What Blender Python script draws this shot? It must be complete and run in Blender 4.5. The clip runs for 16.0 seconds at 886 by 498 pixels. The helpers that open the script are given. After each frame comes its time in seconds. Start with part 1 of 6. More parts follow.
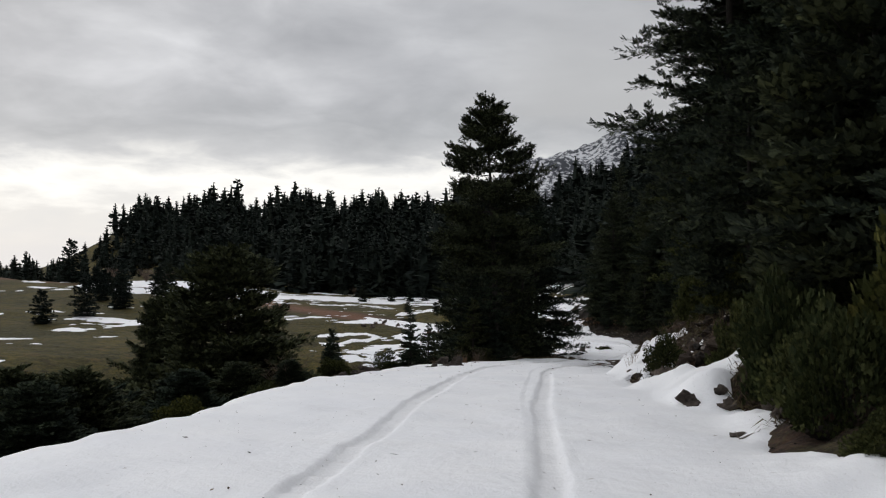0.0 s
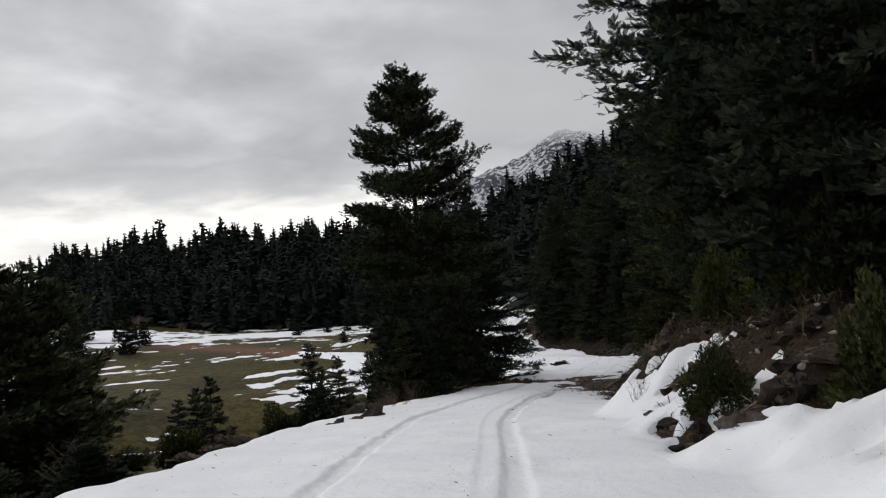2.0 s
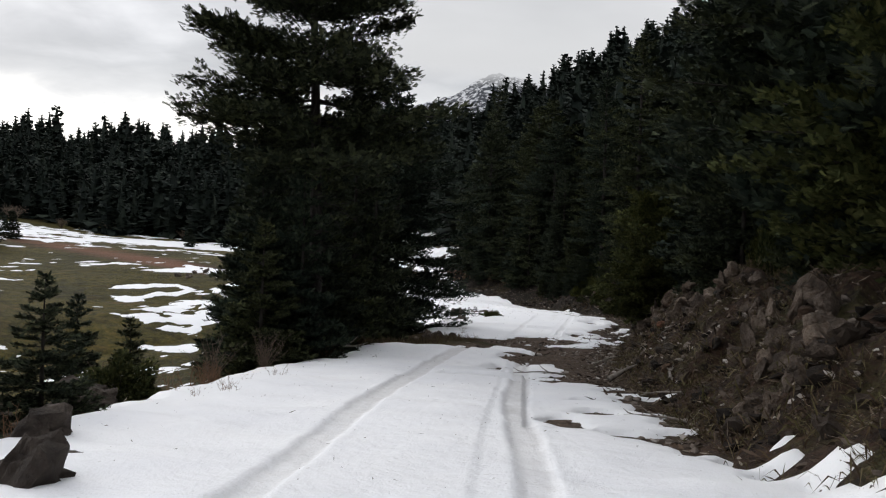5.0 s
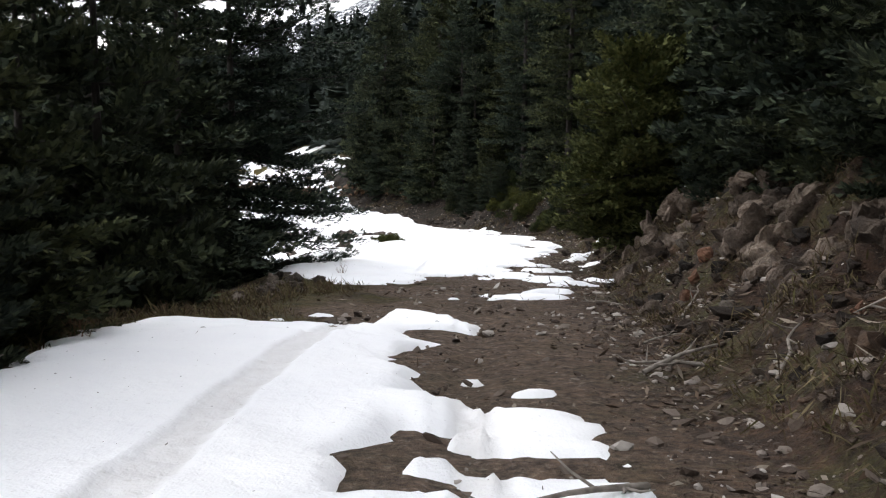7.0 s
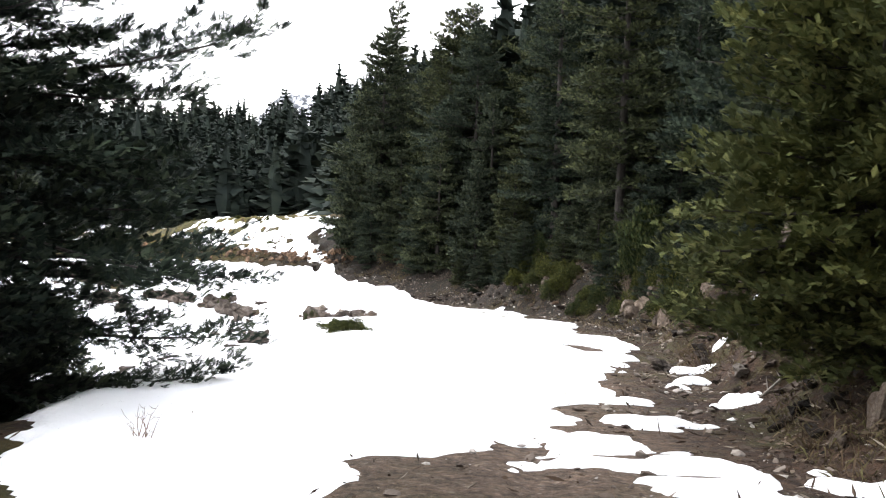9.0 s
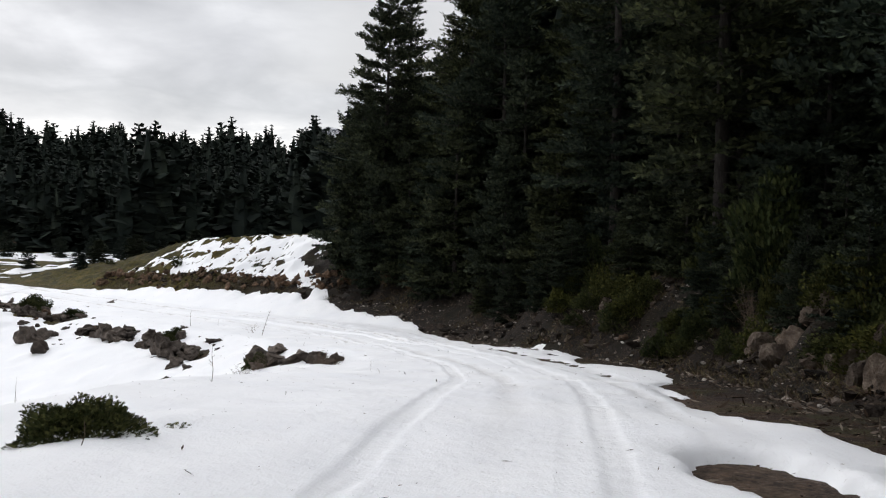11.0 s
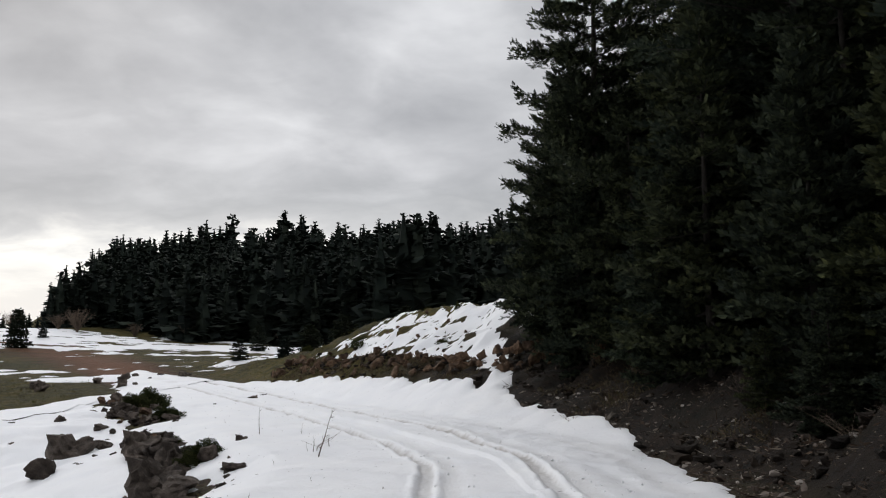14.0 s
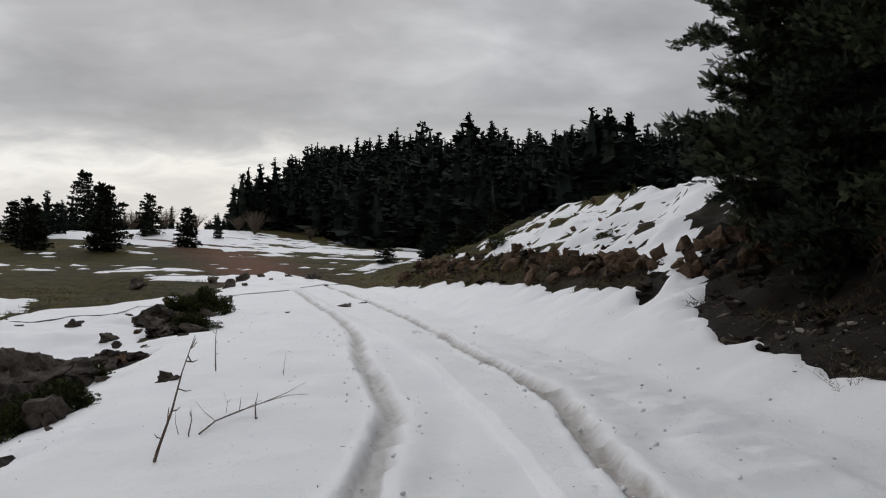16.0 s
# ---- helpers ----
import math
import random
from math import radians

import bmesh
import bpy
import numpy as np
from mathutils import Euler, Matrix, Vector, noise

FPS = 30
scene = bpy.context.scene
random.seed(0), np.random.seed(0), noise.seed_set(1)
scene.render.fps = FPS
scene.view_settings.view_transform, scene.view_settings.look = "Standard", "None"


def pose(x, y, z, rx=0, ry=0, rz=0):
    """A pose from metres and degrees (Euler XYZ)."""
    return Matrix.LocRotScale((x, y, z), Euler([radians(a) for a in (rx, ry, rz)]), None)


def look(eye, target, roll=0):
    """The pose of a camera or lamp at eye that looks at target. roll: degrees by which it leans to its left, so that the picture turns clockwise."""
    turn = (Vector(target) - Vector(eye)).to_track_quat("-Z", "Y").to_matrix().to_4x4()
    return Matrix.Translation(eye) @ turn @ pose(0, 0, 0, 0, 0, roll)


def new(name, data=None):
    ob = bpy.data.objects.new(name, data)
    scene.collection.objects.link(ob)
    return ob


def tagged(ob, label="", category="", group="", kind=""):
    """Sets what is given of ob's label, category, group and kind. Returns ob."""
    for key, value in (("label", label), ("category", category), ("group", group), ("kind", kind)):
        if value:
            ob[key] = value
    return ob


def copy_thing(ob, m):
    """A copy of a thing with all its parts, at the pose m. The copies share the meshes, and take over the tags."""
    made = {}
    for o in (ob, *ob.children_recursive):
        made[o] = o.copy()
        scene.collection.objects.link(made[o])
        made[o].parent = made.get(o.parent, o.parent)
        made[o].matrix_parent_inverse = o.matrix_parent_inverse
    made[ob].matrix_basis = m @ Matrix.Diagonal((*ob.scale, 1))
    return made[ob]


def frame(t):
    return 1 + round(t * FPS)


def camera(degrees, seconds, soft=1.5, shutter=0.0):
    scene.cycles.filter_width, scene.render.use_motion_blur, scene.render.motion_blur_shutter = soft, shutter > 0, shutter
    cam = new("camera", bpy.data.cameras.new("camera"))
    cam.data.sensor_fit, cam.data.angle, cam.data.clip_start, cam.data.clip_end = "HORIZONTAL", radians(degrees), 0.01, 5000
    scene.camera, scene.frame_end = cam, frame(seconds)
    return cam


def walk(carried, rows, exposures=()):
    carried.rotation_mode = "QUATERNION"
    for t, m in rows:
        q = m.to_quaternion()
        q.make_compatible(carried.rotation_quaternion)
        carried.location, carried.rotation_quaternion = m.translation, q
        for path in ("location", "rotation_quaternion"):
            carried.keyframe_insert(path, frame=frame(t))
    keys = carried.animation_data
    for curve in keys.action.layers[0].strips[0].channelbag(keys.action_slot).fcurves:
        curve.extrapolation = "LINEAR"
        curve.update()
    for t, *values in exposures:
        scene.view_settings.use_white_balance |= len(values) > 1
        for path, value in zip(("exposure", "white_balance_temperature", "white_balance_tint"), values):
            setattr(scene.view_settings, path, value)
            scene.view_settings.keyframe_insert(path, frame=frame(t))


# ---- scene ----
cam = camera(54.0, 16.0, soft=1.15)
PATH = [
    (0, (1.878, -3.582, 1.16), (1.774, -1.585, 1.176), -0.1),
    (0.5, (1.911, -1.653, 1.075), (1.865, 0.345, 1.134), 0.3),
    (1, (2.05, 0.29, 0.943), (2.054, 2.289, 1.007), -1.2),
    (1.5, (2.116, 2.287, 0.81), (2.14, 4.285, 0.878), -5.1),
    (2, (2.27, 4.366, 0.622), (2.311, 6.365, 0.686), -5.0),
    (2.5, (2.216, 6.452, 0.491), (2.266, 8.45, 0.555), -4.1),
    (3, (2.342, 8.437, 0.341), (2.38, 10.436, 0.346), -3.7),
    (3.2, (2.368, 9.194, 0.285), (2.41, 11.193, 0.254), -3.5),
    (5.3, (3.013, 19.283, -0.625), (3.266, 21.264, -0.73), 2.4),
    (5.5, (3.336, 20.667, -0.764), (3.623, 22.643, -0.88), 2.5),
    (6, (3.819, 23.792, -1.091), (4.246, 25.744, -1.172), 4.4),
    (6.5, (4.531, 27.254, -1.492), (4.999, 29.196, -1.604), 2.4),
    (7, (5.125, 30.054, -1.768), (5.58, 31.983, -2.037), 0.7),
    (7.5, (5.754, 33.168, -2.163), (6.196, 35.104, -2.395), 1.6),
    (8, (6.496, 36.273, -2.453), (6.91, 38.223, -2.602), 2.1),
    (8.5, (7.365, 39.303, -2.747), (7.785, 41.255, -2.859), 2.1),
    (8.7, (7.785, 40.606, -2.841), (8.215, 42.556, -2.95), 2.2),
    (10.8, (11.454, 52.603, -4.053), (11.814, 54.57, -4.074), 1.1),
    (11, (11.875, 54.007, -4.189), (12.211, 55.979, -4.22), 1.2),
    (11.5, (12.936, 57.299, -4.391), (13.203, 59.28, -4.433), 1.0),
    (12, (13.907, 60.073, -4.529), (14.081, 62.065, -4.54), 0.5),
    (12.5, (14.585, 62.725, -4.677), (14.647, 64.724, -4.67), 0.4),
    (13, (15.198, 65.553, -5.088), (15.146, 67.553, -5.071), -0.2),
    (13.5, (15.863, 68.315, -5.33), (15.661, 70.304, -5.275), -0.9),
    (14, (16.243, 71.077, -5.662), (15.897, 73.038, -5.48), -1.1),
    (14.5, (16.292, 74.175, -5.881), (15.81, 76.114, -5.795), -1.3),
    (15, (16.085, 76.779, -5.975), (15.508, 78.694, -6.015), -1.3),
    (15.5, (15.675, 79.888, -6.282), (14.99, 81.767, -6.316), -0.4),
    (16, (15.253, 82.716, -6.498), (14.468, 84.556, -6.508), 0.3),
]
EXPOSURES = [(0,.38),(3,.52),(5.5,0.95),(6.0,1.15),(6.5,1.7),(7.0,1.95),(8.0,2.8),(8.7,3.1),(9.7,1.6),(10.8,.92),(11.5,.86),(13,.55),(14,.47),(15,.20),(16,.12)]
walk(cam, [(t, look(eye, target, roll)) for t, eye, target, roll in PATH], EXPOSURES)

# ---------------------------------------------------------------- sky and sun
def node(nt, kind, **settings):
    n = nt.nodes.new(kind)
    for key, value in settings.items():
        n.inputs[key.replace("_", " ")].default_value = value
    return n


def ramp(nt, fac, stops):
    r = nt.nodes.new("ShaderNodeValToRGB")
    e = r.color_ramp.elements
    while len(e) < len(stops):
        e.new(0.5)
    for el, (p, c) in zip(e, stops):
        el.position = p
        el.color = (*c, 1) if len(c) == 3 else c
    nt.links.new(fac, r.inputs["Fac"])
    return r.outputs["Color"]


def math_node(nt, op, a, b=None, c=None):
    m = nt.nodes.new("ShaderNodeMath")
    m.operation = op
    for slot, v in enumerate((a, b, c)):
        if v is None:
            continue
        if isinstance(v, (int, float)):
            m.inputs[slot].default_value = v
        else:
            nt.links.new(v, m.inputs[slot])
    return m.outputs[0]


def mix_color(nt, fac, a, b, how="MIX"):
    m = nt.nodes.new("ShaderNodeMix")
    m.data_type, m.blend_type = "RGBA", how
    for slot, v in ((0, fac), (6, a), (7, b)):
        if isinstance(v, (int, float)):
            m.inputs[slot].default_value = v
        elif isinstance(v, tuple):
            m.inputs[slot].default_value = (*v, 1)
        else:
            nt.links.new(v, m.inputs[slot])
    return m.outputs[2]


SUN_UP, SUN_TURN = 28.0, -38.0   # degrees: height, and compass turn to the left of straight ahead

world = bpy.data.worlds.new("overcast_sky")
scene.world = world
world.use_nodes = True
wt = world.node_tree
wt.nodes.clear()
sky = wt.nodes.new("ShaderNodeTexSky")
sky.sky_type, sky.sun_disc = "NISHITA", False
sky.sun_elevation, sky.sun_rotation = radians(SUN_UP), radians(SUN_TURN)
coord = wt.nodes.new("ShaderNodeTexCoord")
sep = wt.nodes.new("ShaderNodeSeparateXYZ")
wt.links.new(coord.outputs["Generated"], sep.inputs[0])
up = sep.outputs["Z"]
# cloud layers lie flat over the land: the direction is laid out on a plane overhead
lift = math_node(wt, "ADD", math_node(wt, "MAXIMUM", up, 0.0), 0.22)
flat = wt.nodes.new("ShaderNodeCombineXYZ")
wt.links.new(math_node(wt, "DIVIDE", sep.outputs["X"], lift), flat.inputs[0])
wt.links.new(math_node(wt, "DIVIDE", sep.outputs["Y"], lift), flat.inputs[1])
big = node(wt, "ShaderNodeTexNoise", Scale=1.15, Detail=5.0, Roughness=0.5, Distortion=0.35)
wt.links.new(flat.outputs[0], big.inputs["Vector"])
fine = node(wt, "ShaderNodeTexNoise", Scale=3.4, Detail=6.0, Roughness=0.55, Distortion=0.3)
wt.links.new(flat.outputs[0], fine.inputs["Vector"])
body = math_node(wt, "ADD", math_node(wt, "MULTIPLY", big.outputs["Fac"], 0.72), math_node(wt, "MULTIPLY", fine.outputs["Fac"], 0.28))
# the veiled deck is brightest overhead
dome = ramp(wt, up, [(0.0, (1, 1, 1)), (0.34, (1, 1, 1)), (0.62, (1.3, 1.3, 1.31)), (1.0, (1.6, 1.6, 1.63))])
clouds = ramp(wt, body, [(0.36, (0.25, 0.255, 0.27)), (0.5, (0.42, 0.425, 0.44)), (0.62, (0.64, 0.645, 0.66))])
# thin bright strip between the cloud deck and the land
edge = math_node(wt, "ADD", up, math_node(wt, "MULTIPLY", math_node(wt, "SUBTRACT", fine.outputs["Fac"], 0.5), 0.10))
strip = ramp(wt, edge, [(0.0, (0.62, 0.62, 0.63)), (0.05, (0.66, 0.65, 0.64)), (0.085, (0.90, 0.88, 0.84)), (0.115, (0.50, 0.50, 0.51)), (0.145, (0.31, 0.315, 0.33)), (0.2, (0.40, 0.40, 0.42)), (1.0, (0.5, 0.5, 0.51))])
share = ramp(wt, up, [(0.0, (1, 1, 1)), (0.09, (0.85, 0.85, 0.85)), (0.24, (0.25, 0.25, 0.25)), (0.5, (0.0, 0.0, 0.0))])
deck = mix_color(wt, 1.0, mix_color(wt, share, clouds, strip), dome, "MULTIPLY")
blue = wt.nodes.new("ShaderNodeBackground")
blue.inputs["Strength"].default_value = 0.05
wt.links.new(sky.outputs[0], blue.inputs["Color"])
grey = wt.nodes.new("ShaderNodeBackground")
grey.inputs["Strength"].default_value = 1.0
wt.links.new(deck, grey.inputs["Color"])
blend = wt.nodes.new("ShaderNodeMixShader")
blend.inputs[0].default_value = 0.93
wt.links.new(blue.outputs[0], blend.inputs[1])
wt.links.new(grey.outputs[0], blend.inputs[2])
wout = wt.nodes.new("ShaderNodeOutputWorld")
wt.links.new(blend.outputs[0], wout.inputs["Surface"])

sun = new("sun", bpy.data.lights.new("sun", "SUN"))
sun.data.energy, sun.data.angle, sun.data.color = 0.5, radians(30), (1.0, 0.97, 0.93)
sun.matrix_world = look((-60 * math.sin(radians(-SUN_TURN)), 60 * math.cos(radians(SUN_TURN)), 60 * math.tan(radians(SUN_UP))), (0, 0, 0))


# ---------------------------------------------------------------- materials
def material(name, rough_at=0.8):
    m = bpy.data.materials.new(name)
    m.use_nodes = True
    nt = m.node_tree
    b = nt.nodes["Principled BSDF"]
    b.inputs["Roughness"].default_value = rough_at
    b.inputs["Specular IOR Level"].default_value = 0.3
    return m, nt, b


def place(nt):
    return nt.nodes.new("ShaderNodeNewGeometry").outputs["Position"]


def noise_at(nt, vec, scale, detail=4.0, roughness=0.55):
    n = node(nt, "ShaderNodeTexNoise", Scale=scale, Detail=detail, Roughness=roughness)
    nt.links.new(vec, n.inputs["Vector"])
    return n.outputs["Fac"]


def relief(nt, b, height, strength, distance):
    n = node(nt, "ShaderNodeBump", Strength=strength, Distance=distance)
    nt.links.new(height, n.inputs["Height"])
    nt.links.new(n.outputs[0], b.inputs["Normal"])


def snow_material():
    m, nt, b = material("old_snow", 0.75)
    p = place(nt)
    wide, fine_n, crumbs = noise_at(nt, p, 0.7), noise_at(nt, p, 9.0, 5), noise_at(nt, p, 55.0, 3)
    base = ramp(nt, wide, [(0.3, (0.84, 0.85, 0.875)), (0.7, (0.90, 0.905, 0.915))])
    specks = ramp(nt, noise_at(nt, p, 23.0, 2, 0.4), [(0.70, (0, 0, 0)), (0.76, (1, 1, 1))])
    base = mix_color(nt, math_node(nt, "MULTIPLY", specks, 0.25), base, (0.35, 0.32, 0.29))
    worn = nt.nodes.new("ShaderNodeAttribute")
    worn.attribute_name = "worn"
    dirt = math_node(nt, "MULTIPLY", worn.outputs["Fac"], math_node(nt, "ADD", 0.35, fine_n))
    base = mix_color(nt, dirt, base, (0.40, 0.37, 0.34))
    nt.links.new(base, b.inputs["Base Color"])
    b.inputs["Subsurface Weight"].default_value = 0.0
    h = math_node(nt, "ADD", math_node(nt, "MULTIPLY", fine_n, 1.0), math_node(nt, "MULTIPLY", crumbs, 0.35))
    relief(nt, b, h, 0.5, 0.045)
    return m


def ground_material():
    """Bare earth and gravel on track and bank, short winter grass on the meadow, needle litter under the trees; tree
    shade painted on the right bank.
    """
    m, nt, b = material("earth_and_grass", 0.95)
    p = place(nt)
    zone = nt.nodes.new("ShaderNodeAttribute")
    zone.attribute_name = "grassy"
    n1, n2, n3, n4 = noise_at(nt, p, 0.35), noise_at(nt, p, 2.6, 5), noise_at(nt, p, 17.0, 4, 0.65), noise_at(nt, p, 60.0, 3)
    soil = ramp(nt, n2, [(0.28, (0.013, 0.007, 0.005)), (0.5, (0.036, 0.019, 0.011)), (0.75, (0.070, 0.040, 0.025))])
    soil = mix_color(nt, ramp(nt, n3, [(0.57, (0, 0, 0)), (0.72, (0.6, 0.6, 0.6))]), soil, (0.11, 0.085, 0.066))
    track = nt.nodes.new("ShaderNodeAttribute")
    track.attribute_name = "gravel"
    grit = ramp(nt, n3, [(0.3, (0.060, 0.040, 0.028)), (0.55, (0.118, 0.084, 0.062)), (0.75, (0.25, 0.205, 0.168))])
    grit = mix_color(nt, ramp(nt, n2, [(0.35, (0.0, 0.0, 0.0)), (0.65, (0.6, 0.6, 0.6))]), grit, (0.100, 0.066, 0.045))
    soil = mix_color(nt, track.outputs["Fac"], soil, grit)
    # trodden-in leaves and crumbs: small dark and pale scraps
    scrap = ramp(nt, noise_at(nt, p, 7.5, 6, 0.78), [(0.38, (0.38, 0.36, 0.34)), (0.5, (1, 1, 1)), (0.64, (1.75, 1.68, 1.55))])
    soil = mix_color(nt, 0.9, soil, scrap, "MULTIPLY")
    moss = ramp(nt, math_node(nt, "ADD", noise_at(nt, p, 0.8, 5, 0.7), math_node(nt, "MULTIPLY", math_node(nt, "SUBTRACT", n3, 0.5), 0.35)), [(0.48, (0, 0, 0)), (0.62, (0.8, 0.8, 0.8))])
    green = ramp(nt, n3, [(0.35, (0.026, 0.026, 0.008)), (0.6, (0.068, 0.060, 0.018)), (0.75, (0.11, 0.095, 0.034))])
    soil = mix_color(nt, math_node(nt, "MULTIPLY", moss, math_node(nt, "SUBTRACT", 1.0, math_node(nt, "MULTIPLY", track.outputs["Fac"], 0.75))), soil, green)
    # the wood's shade on the right bank is painted into the soil colour
    bank_shade = nt.nodes.new("ShaderNodeAttribute")
    bank_shade.attribute_name = "bank_shade"
    soil = mix_color(nt, math_node(nt, "MULTIPLY", bank_shade.outputs["Fac"], 0.88), soil, ramp(nt, n2, [(0.3, (0.005, 0.004, 0.003)), (0.7, (0.016, 0.010, 0.006))]))
    grass = ramp(nt, n2, [(0.3, (0.034, 0.035, 0.006)), (0.55, (0.074, 0.064, 0.013)), (0.8, (0.125, 0.098, 0.028))])
    red = ramp(nt, n1, [(0.55, (0, 0, 0)), (0.8, (0.45, 0.45, 0.45))])
    grass = mix_color(nt, red, grass, (0.15, 0.085, 0.038))
    grass = mix_color(nt, 1.0, grass, ramp(nt, noise_at(nt, p, 0.09, 4), [(0.3, (0.6, 0.62, 0.6)), (0.7, (1.35, 1.25, 1.1))]), "MULTIPLY")
    tuft = ramp(nt, n3, [(0.35, (0.55, 0.55, 0.55)), (0.7, (1.25, 1.25, 1.2))])
    grass = mix_color(nt, 0.8, grass, tuft, "MULTIPLY")
    clump = ramp(nt, noise_at(nt, p, 0.9, 5, 0.7), [(0.36, (0.42, 0.42, 0.40)), (0.5, (0.95, 0.95, 0.95)), (0.66, (1.3, 1.22, 1.1))])
    grass = mix_color(nt, 0.85, grass, clump, "MULTIPLY")
    col = mix_color(nt, zone.outputs["Fac"], soil, grass)
    lane = nt.nodes.new("ShaderNodeAttribute")
    lane.attribute_name = "red_earth"
    col = mix_color(nt, lane.outputs["Fac"], col, ramp(nt, n2, [(0.3, (0.115, 0.052, 0.028)), (0.7, (0.18, 0.088, 0.050))]))
    nt.links.new(col, b.inputs["Base Color"])
    relief(nt, b, math_node(nt, "ADD", math_node(nt, "MULTIPLY", n3, 0.7), math_node(nt, "MULTIPLY", n4, 0.5)), 1.0, 0.10)
    return m


def foliage_material(name, dark, light, tip, needled=True):
    m, nt, b = material(name, 0.9)
    info = nt.nodes.new("ShaderNodeObjectInfo")
    geo = nt.nodes.new("ShaderNodeNewGeometry")
    one = ramp(nt, geo.outputs["Random Per Island"], [(0.0, dark), (0.55, light), (1.0, tip)])
    tint = ramp(nt, info.outputs["Random"], [(0.0, (0.72, 0.8, 0.85)), (0.5, (1, 1, 1)), (1.0, (1.25, 1.15, 0.85))])
    col = mix_color(nt, 1.0, one, tint, "MULTIPLY")
    patch = ramp(nt, noise_at(nt, geo.outputs["Position"], 0.8, 2), [(0.3, (0.8, 0.8, 0.85)), (0.7, (1.15, 1.12, 1.0))])
    nt.links.new(mix_color(nt, 1.0, col, patch, "MULTIPLY"), b.inputs["Base Color"])
    b.inputs["Specular IOR Level"].default_value = 0.06
    if needled:
        # each twig is a comb of needles with gaps between them
        along, across = nt.nodes.new("ShaderNodeAttribute"), nt.nodes.new("ShaderNodeAttribute")
        along.attribute_name, across.attribute_name = "along", "across"
        off = math_node(nt, "ABSOLUTE", across.outputs["Fac"], 0.0)
        row = math_node(nt, "ADD", math_node(nt, "MULTIPLY", math_node(nt, "SUBTRACT", along.outputs["Fac"], math_node(nt, "MULTIPLY", off, 0.22)), 8.0), math_node(nt, "MULTIPLY", geo.outputs["Random Per Island"], 7.0))
        gap = math_node(nt, "LESS_THAN", math_node(nt, "FRACT", row, 0.0), 0.30)
        bare = math_node(nt, "MULTIPLY", gap, math_node(nt, "GREATER_THAN", off, 0.14))
        nt.links.new(math_node(nt, "SUBTRACT", 1.0, bare), b.inputs["Alpha"])
    return m


def bark_material():
    m, nt, b = material("fir_bark", 0.9)
    p = place(nt)
    tall = nt.nodes.new("ShaderNodeMapping")
    tall.inputs["Scale"].default_value = (1, 1, 0.3)
    nt.links.new(p, tall.inputs["Vector"])
    n = noise_at(nt, tall.outputs[0], 16.0, 5, 0.65)
    nt.links.new(ramp(nt, n, [(0.3, (0.016, 0.013, 0.012)), (0.6, (0.045, 0.039, 0.035)), (0.8, (0.10, 0.092, 0.085))]), b.inputs["Base Color"])
    relief(nt, b, n, 0.9, 0.05)
    return m


def rock_material(name="limestone", warm=(1, 1, 1), soil=0.6):
    m, nt, b = material(name, 0.88)
    p = place(nt)
    info = nt.nodes.new("ShaderNodeObjectInfo")
    n, f = noise_at(nt, p, 3.2, 6, 0.65), noise_at(nt, p, 24.0, 5, 0.7)
    col = ramp(nt, n, [(0.30, (0.035, 0.030, 0.027)), (0.5, (0.12, 0.105, 0.093)), (0.72, (0.27, 0.245, 0.225))])
    col = mix_color(nt, ramp(nt, f, [(0.62 - 0.2 * soil, (0, 0, 0)), (0.75, (soil, soil, soil))]), col, (0.060, 0.037, 0.024))
    tint = ramp(nt, info.outputs["Random"], [(0.0, (0.62, 0.58, 0.55)), (0.6, (1.0, 0.97, 0.94)), (1.0, (1.9, 1.87, 1.82))])
    col = mix_color(nt, 1.0, col, warm, "MULTIPLY")
    nt.links.new(mix_color(nt, 1.0, col, tint, "MULTIPLY"), b.inputs["Base Color"])
    relief(nt, b, math_node(nt, "ADD", n, math_node(nt, "MULTIPLY", f, 0.6)), 1.0, 0.12)
    return m


def twig_material(name, a, c):
    m, nt, b = material(name, 0.85)
    nt.links.new(ramp(nt, noise_at(nt, place(nt), 14.0), [(0.3, a), (0.7, c)]), b.inputs["Base Color"])
    return m


def mountain_material():
    """Snow between dark firs, seen from very far."""
    m, nt, b = material("snowy_mountain_wood", 0.95)
    p = place(nt)
    n = noise_at(nt, p, 0.13, 3, 0.7)
    w = noise_at(nt, p, 0.012, 3)
    sel = ramp(nt, math_node(nt, "ADD", n, math_node(nt, "MULTIPLY", math_node(nt, "SUBTRACT", w, 0.5), 0.5)), [(0.49, (0, 0, 0)), (0.57, (1, 1, 1))])
    nt.links.new(mix_color(nt, sel, (0.055, 0.06, 0.07), (0.55, 0.56, 0.58)), b.inputs["Base Color"])
    return m


def stone_material():
    m, nt, b = material("pale_stone", 0.9)
    geo = nt.nodes.new("ShaderNodeNewGeometry")
    nt.links.new(ramp(nt, geo.outputs["Random Per Island"], [(0.0, (0.035, 0.023, 0.017)), (0.5, (0.10, 0.075, 0.058)), (0.8, (0.21, 0.178, 0.152)), (1.0, (0.42, 0.39, 0.355))]), b.inputs["Base Color"])
    relief(nt, b, noise_at(nt, geo.outputs["Position"], 40.0), 0.6, 0.03)
    return m


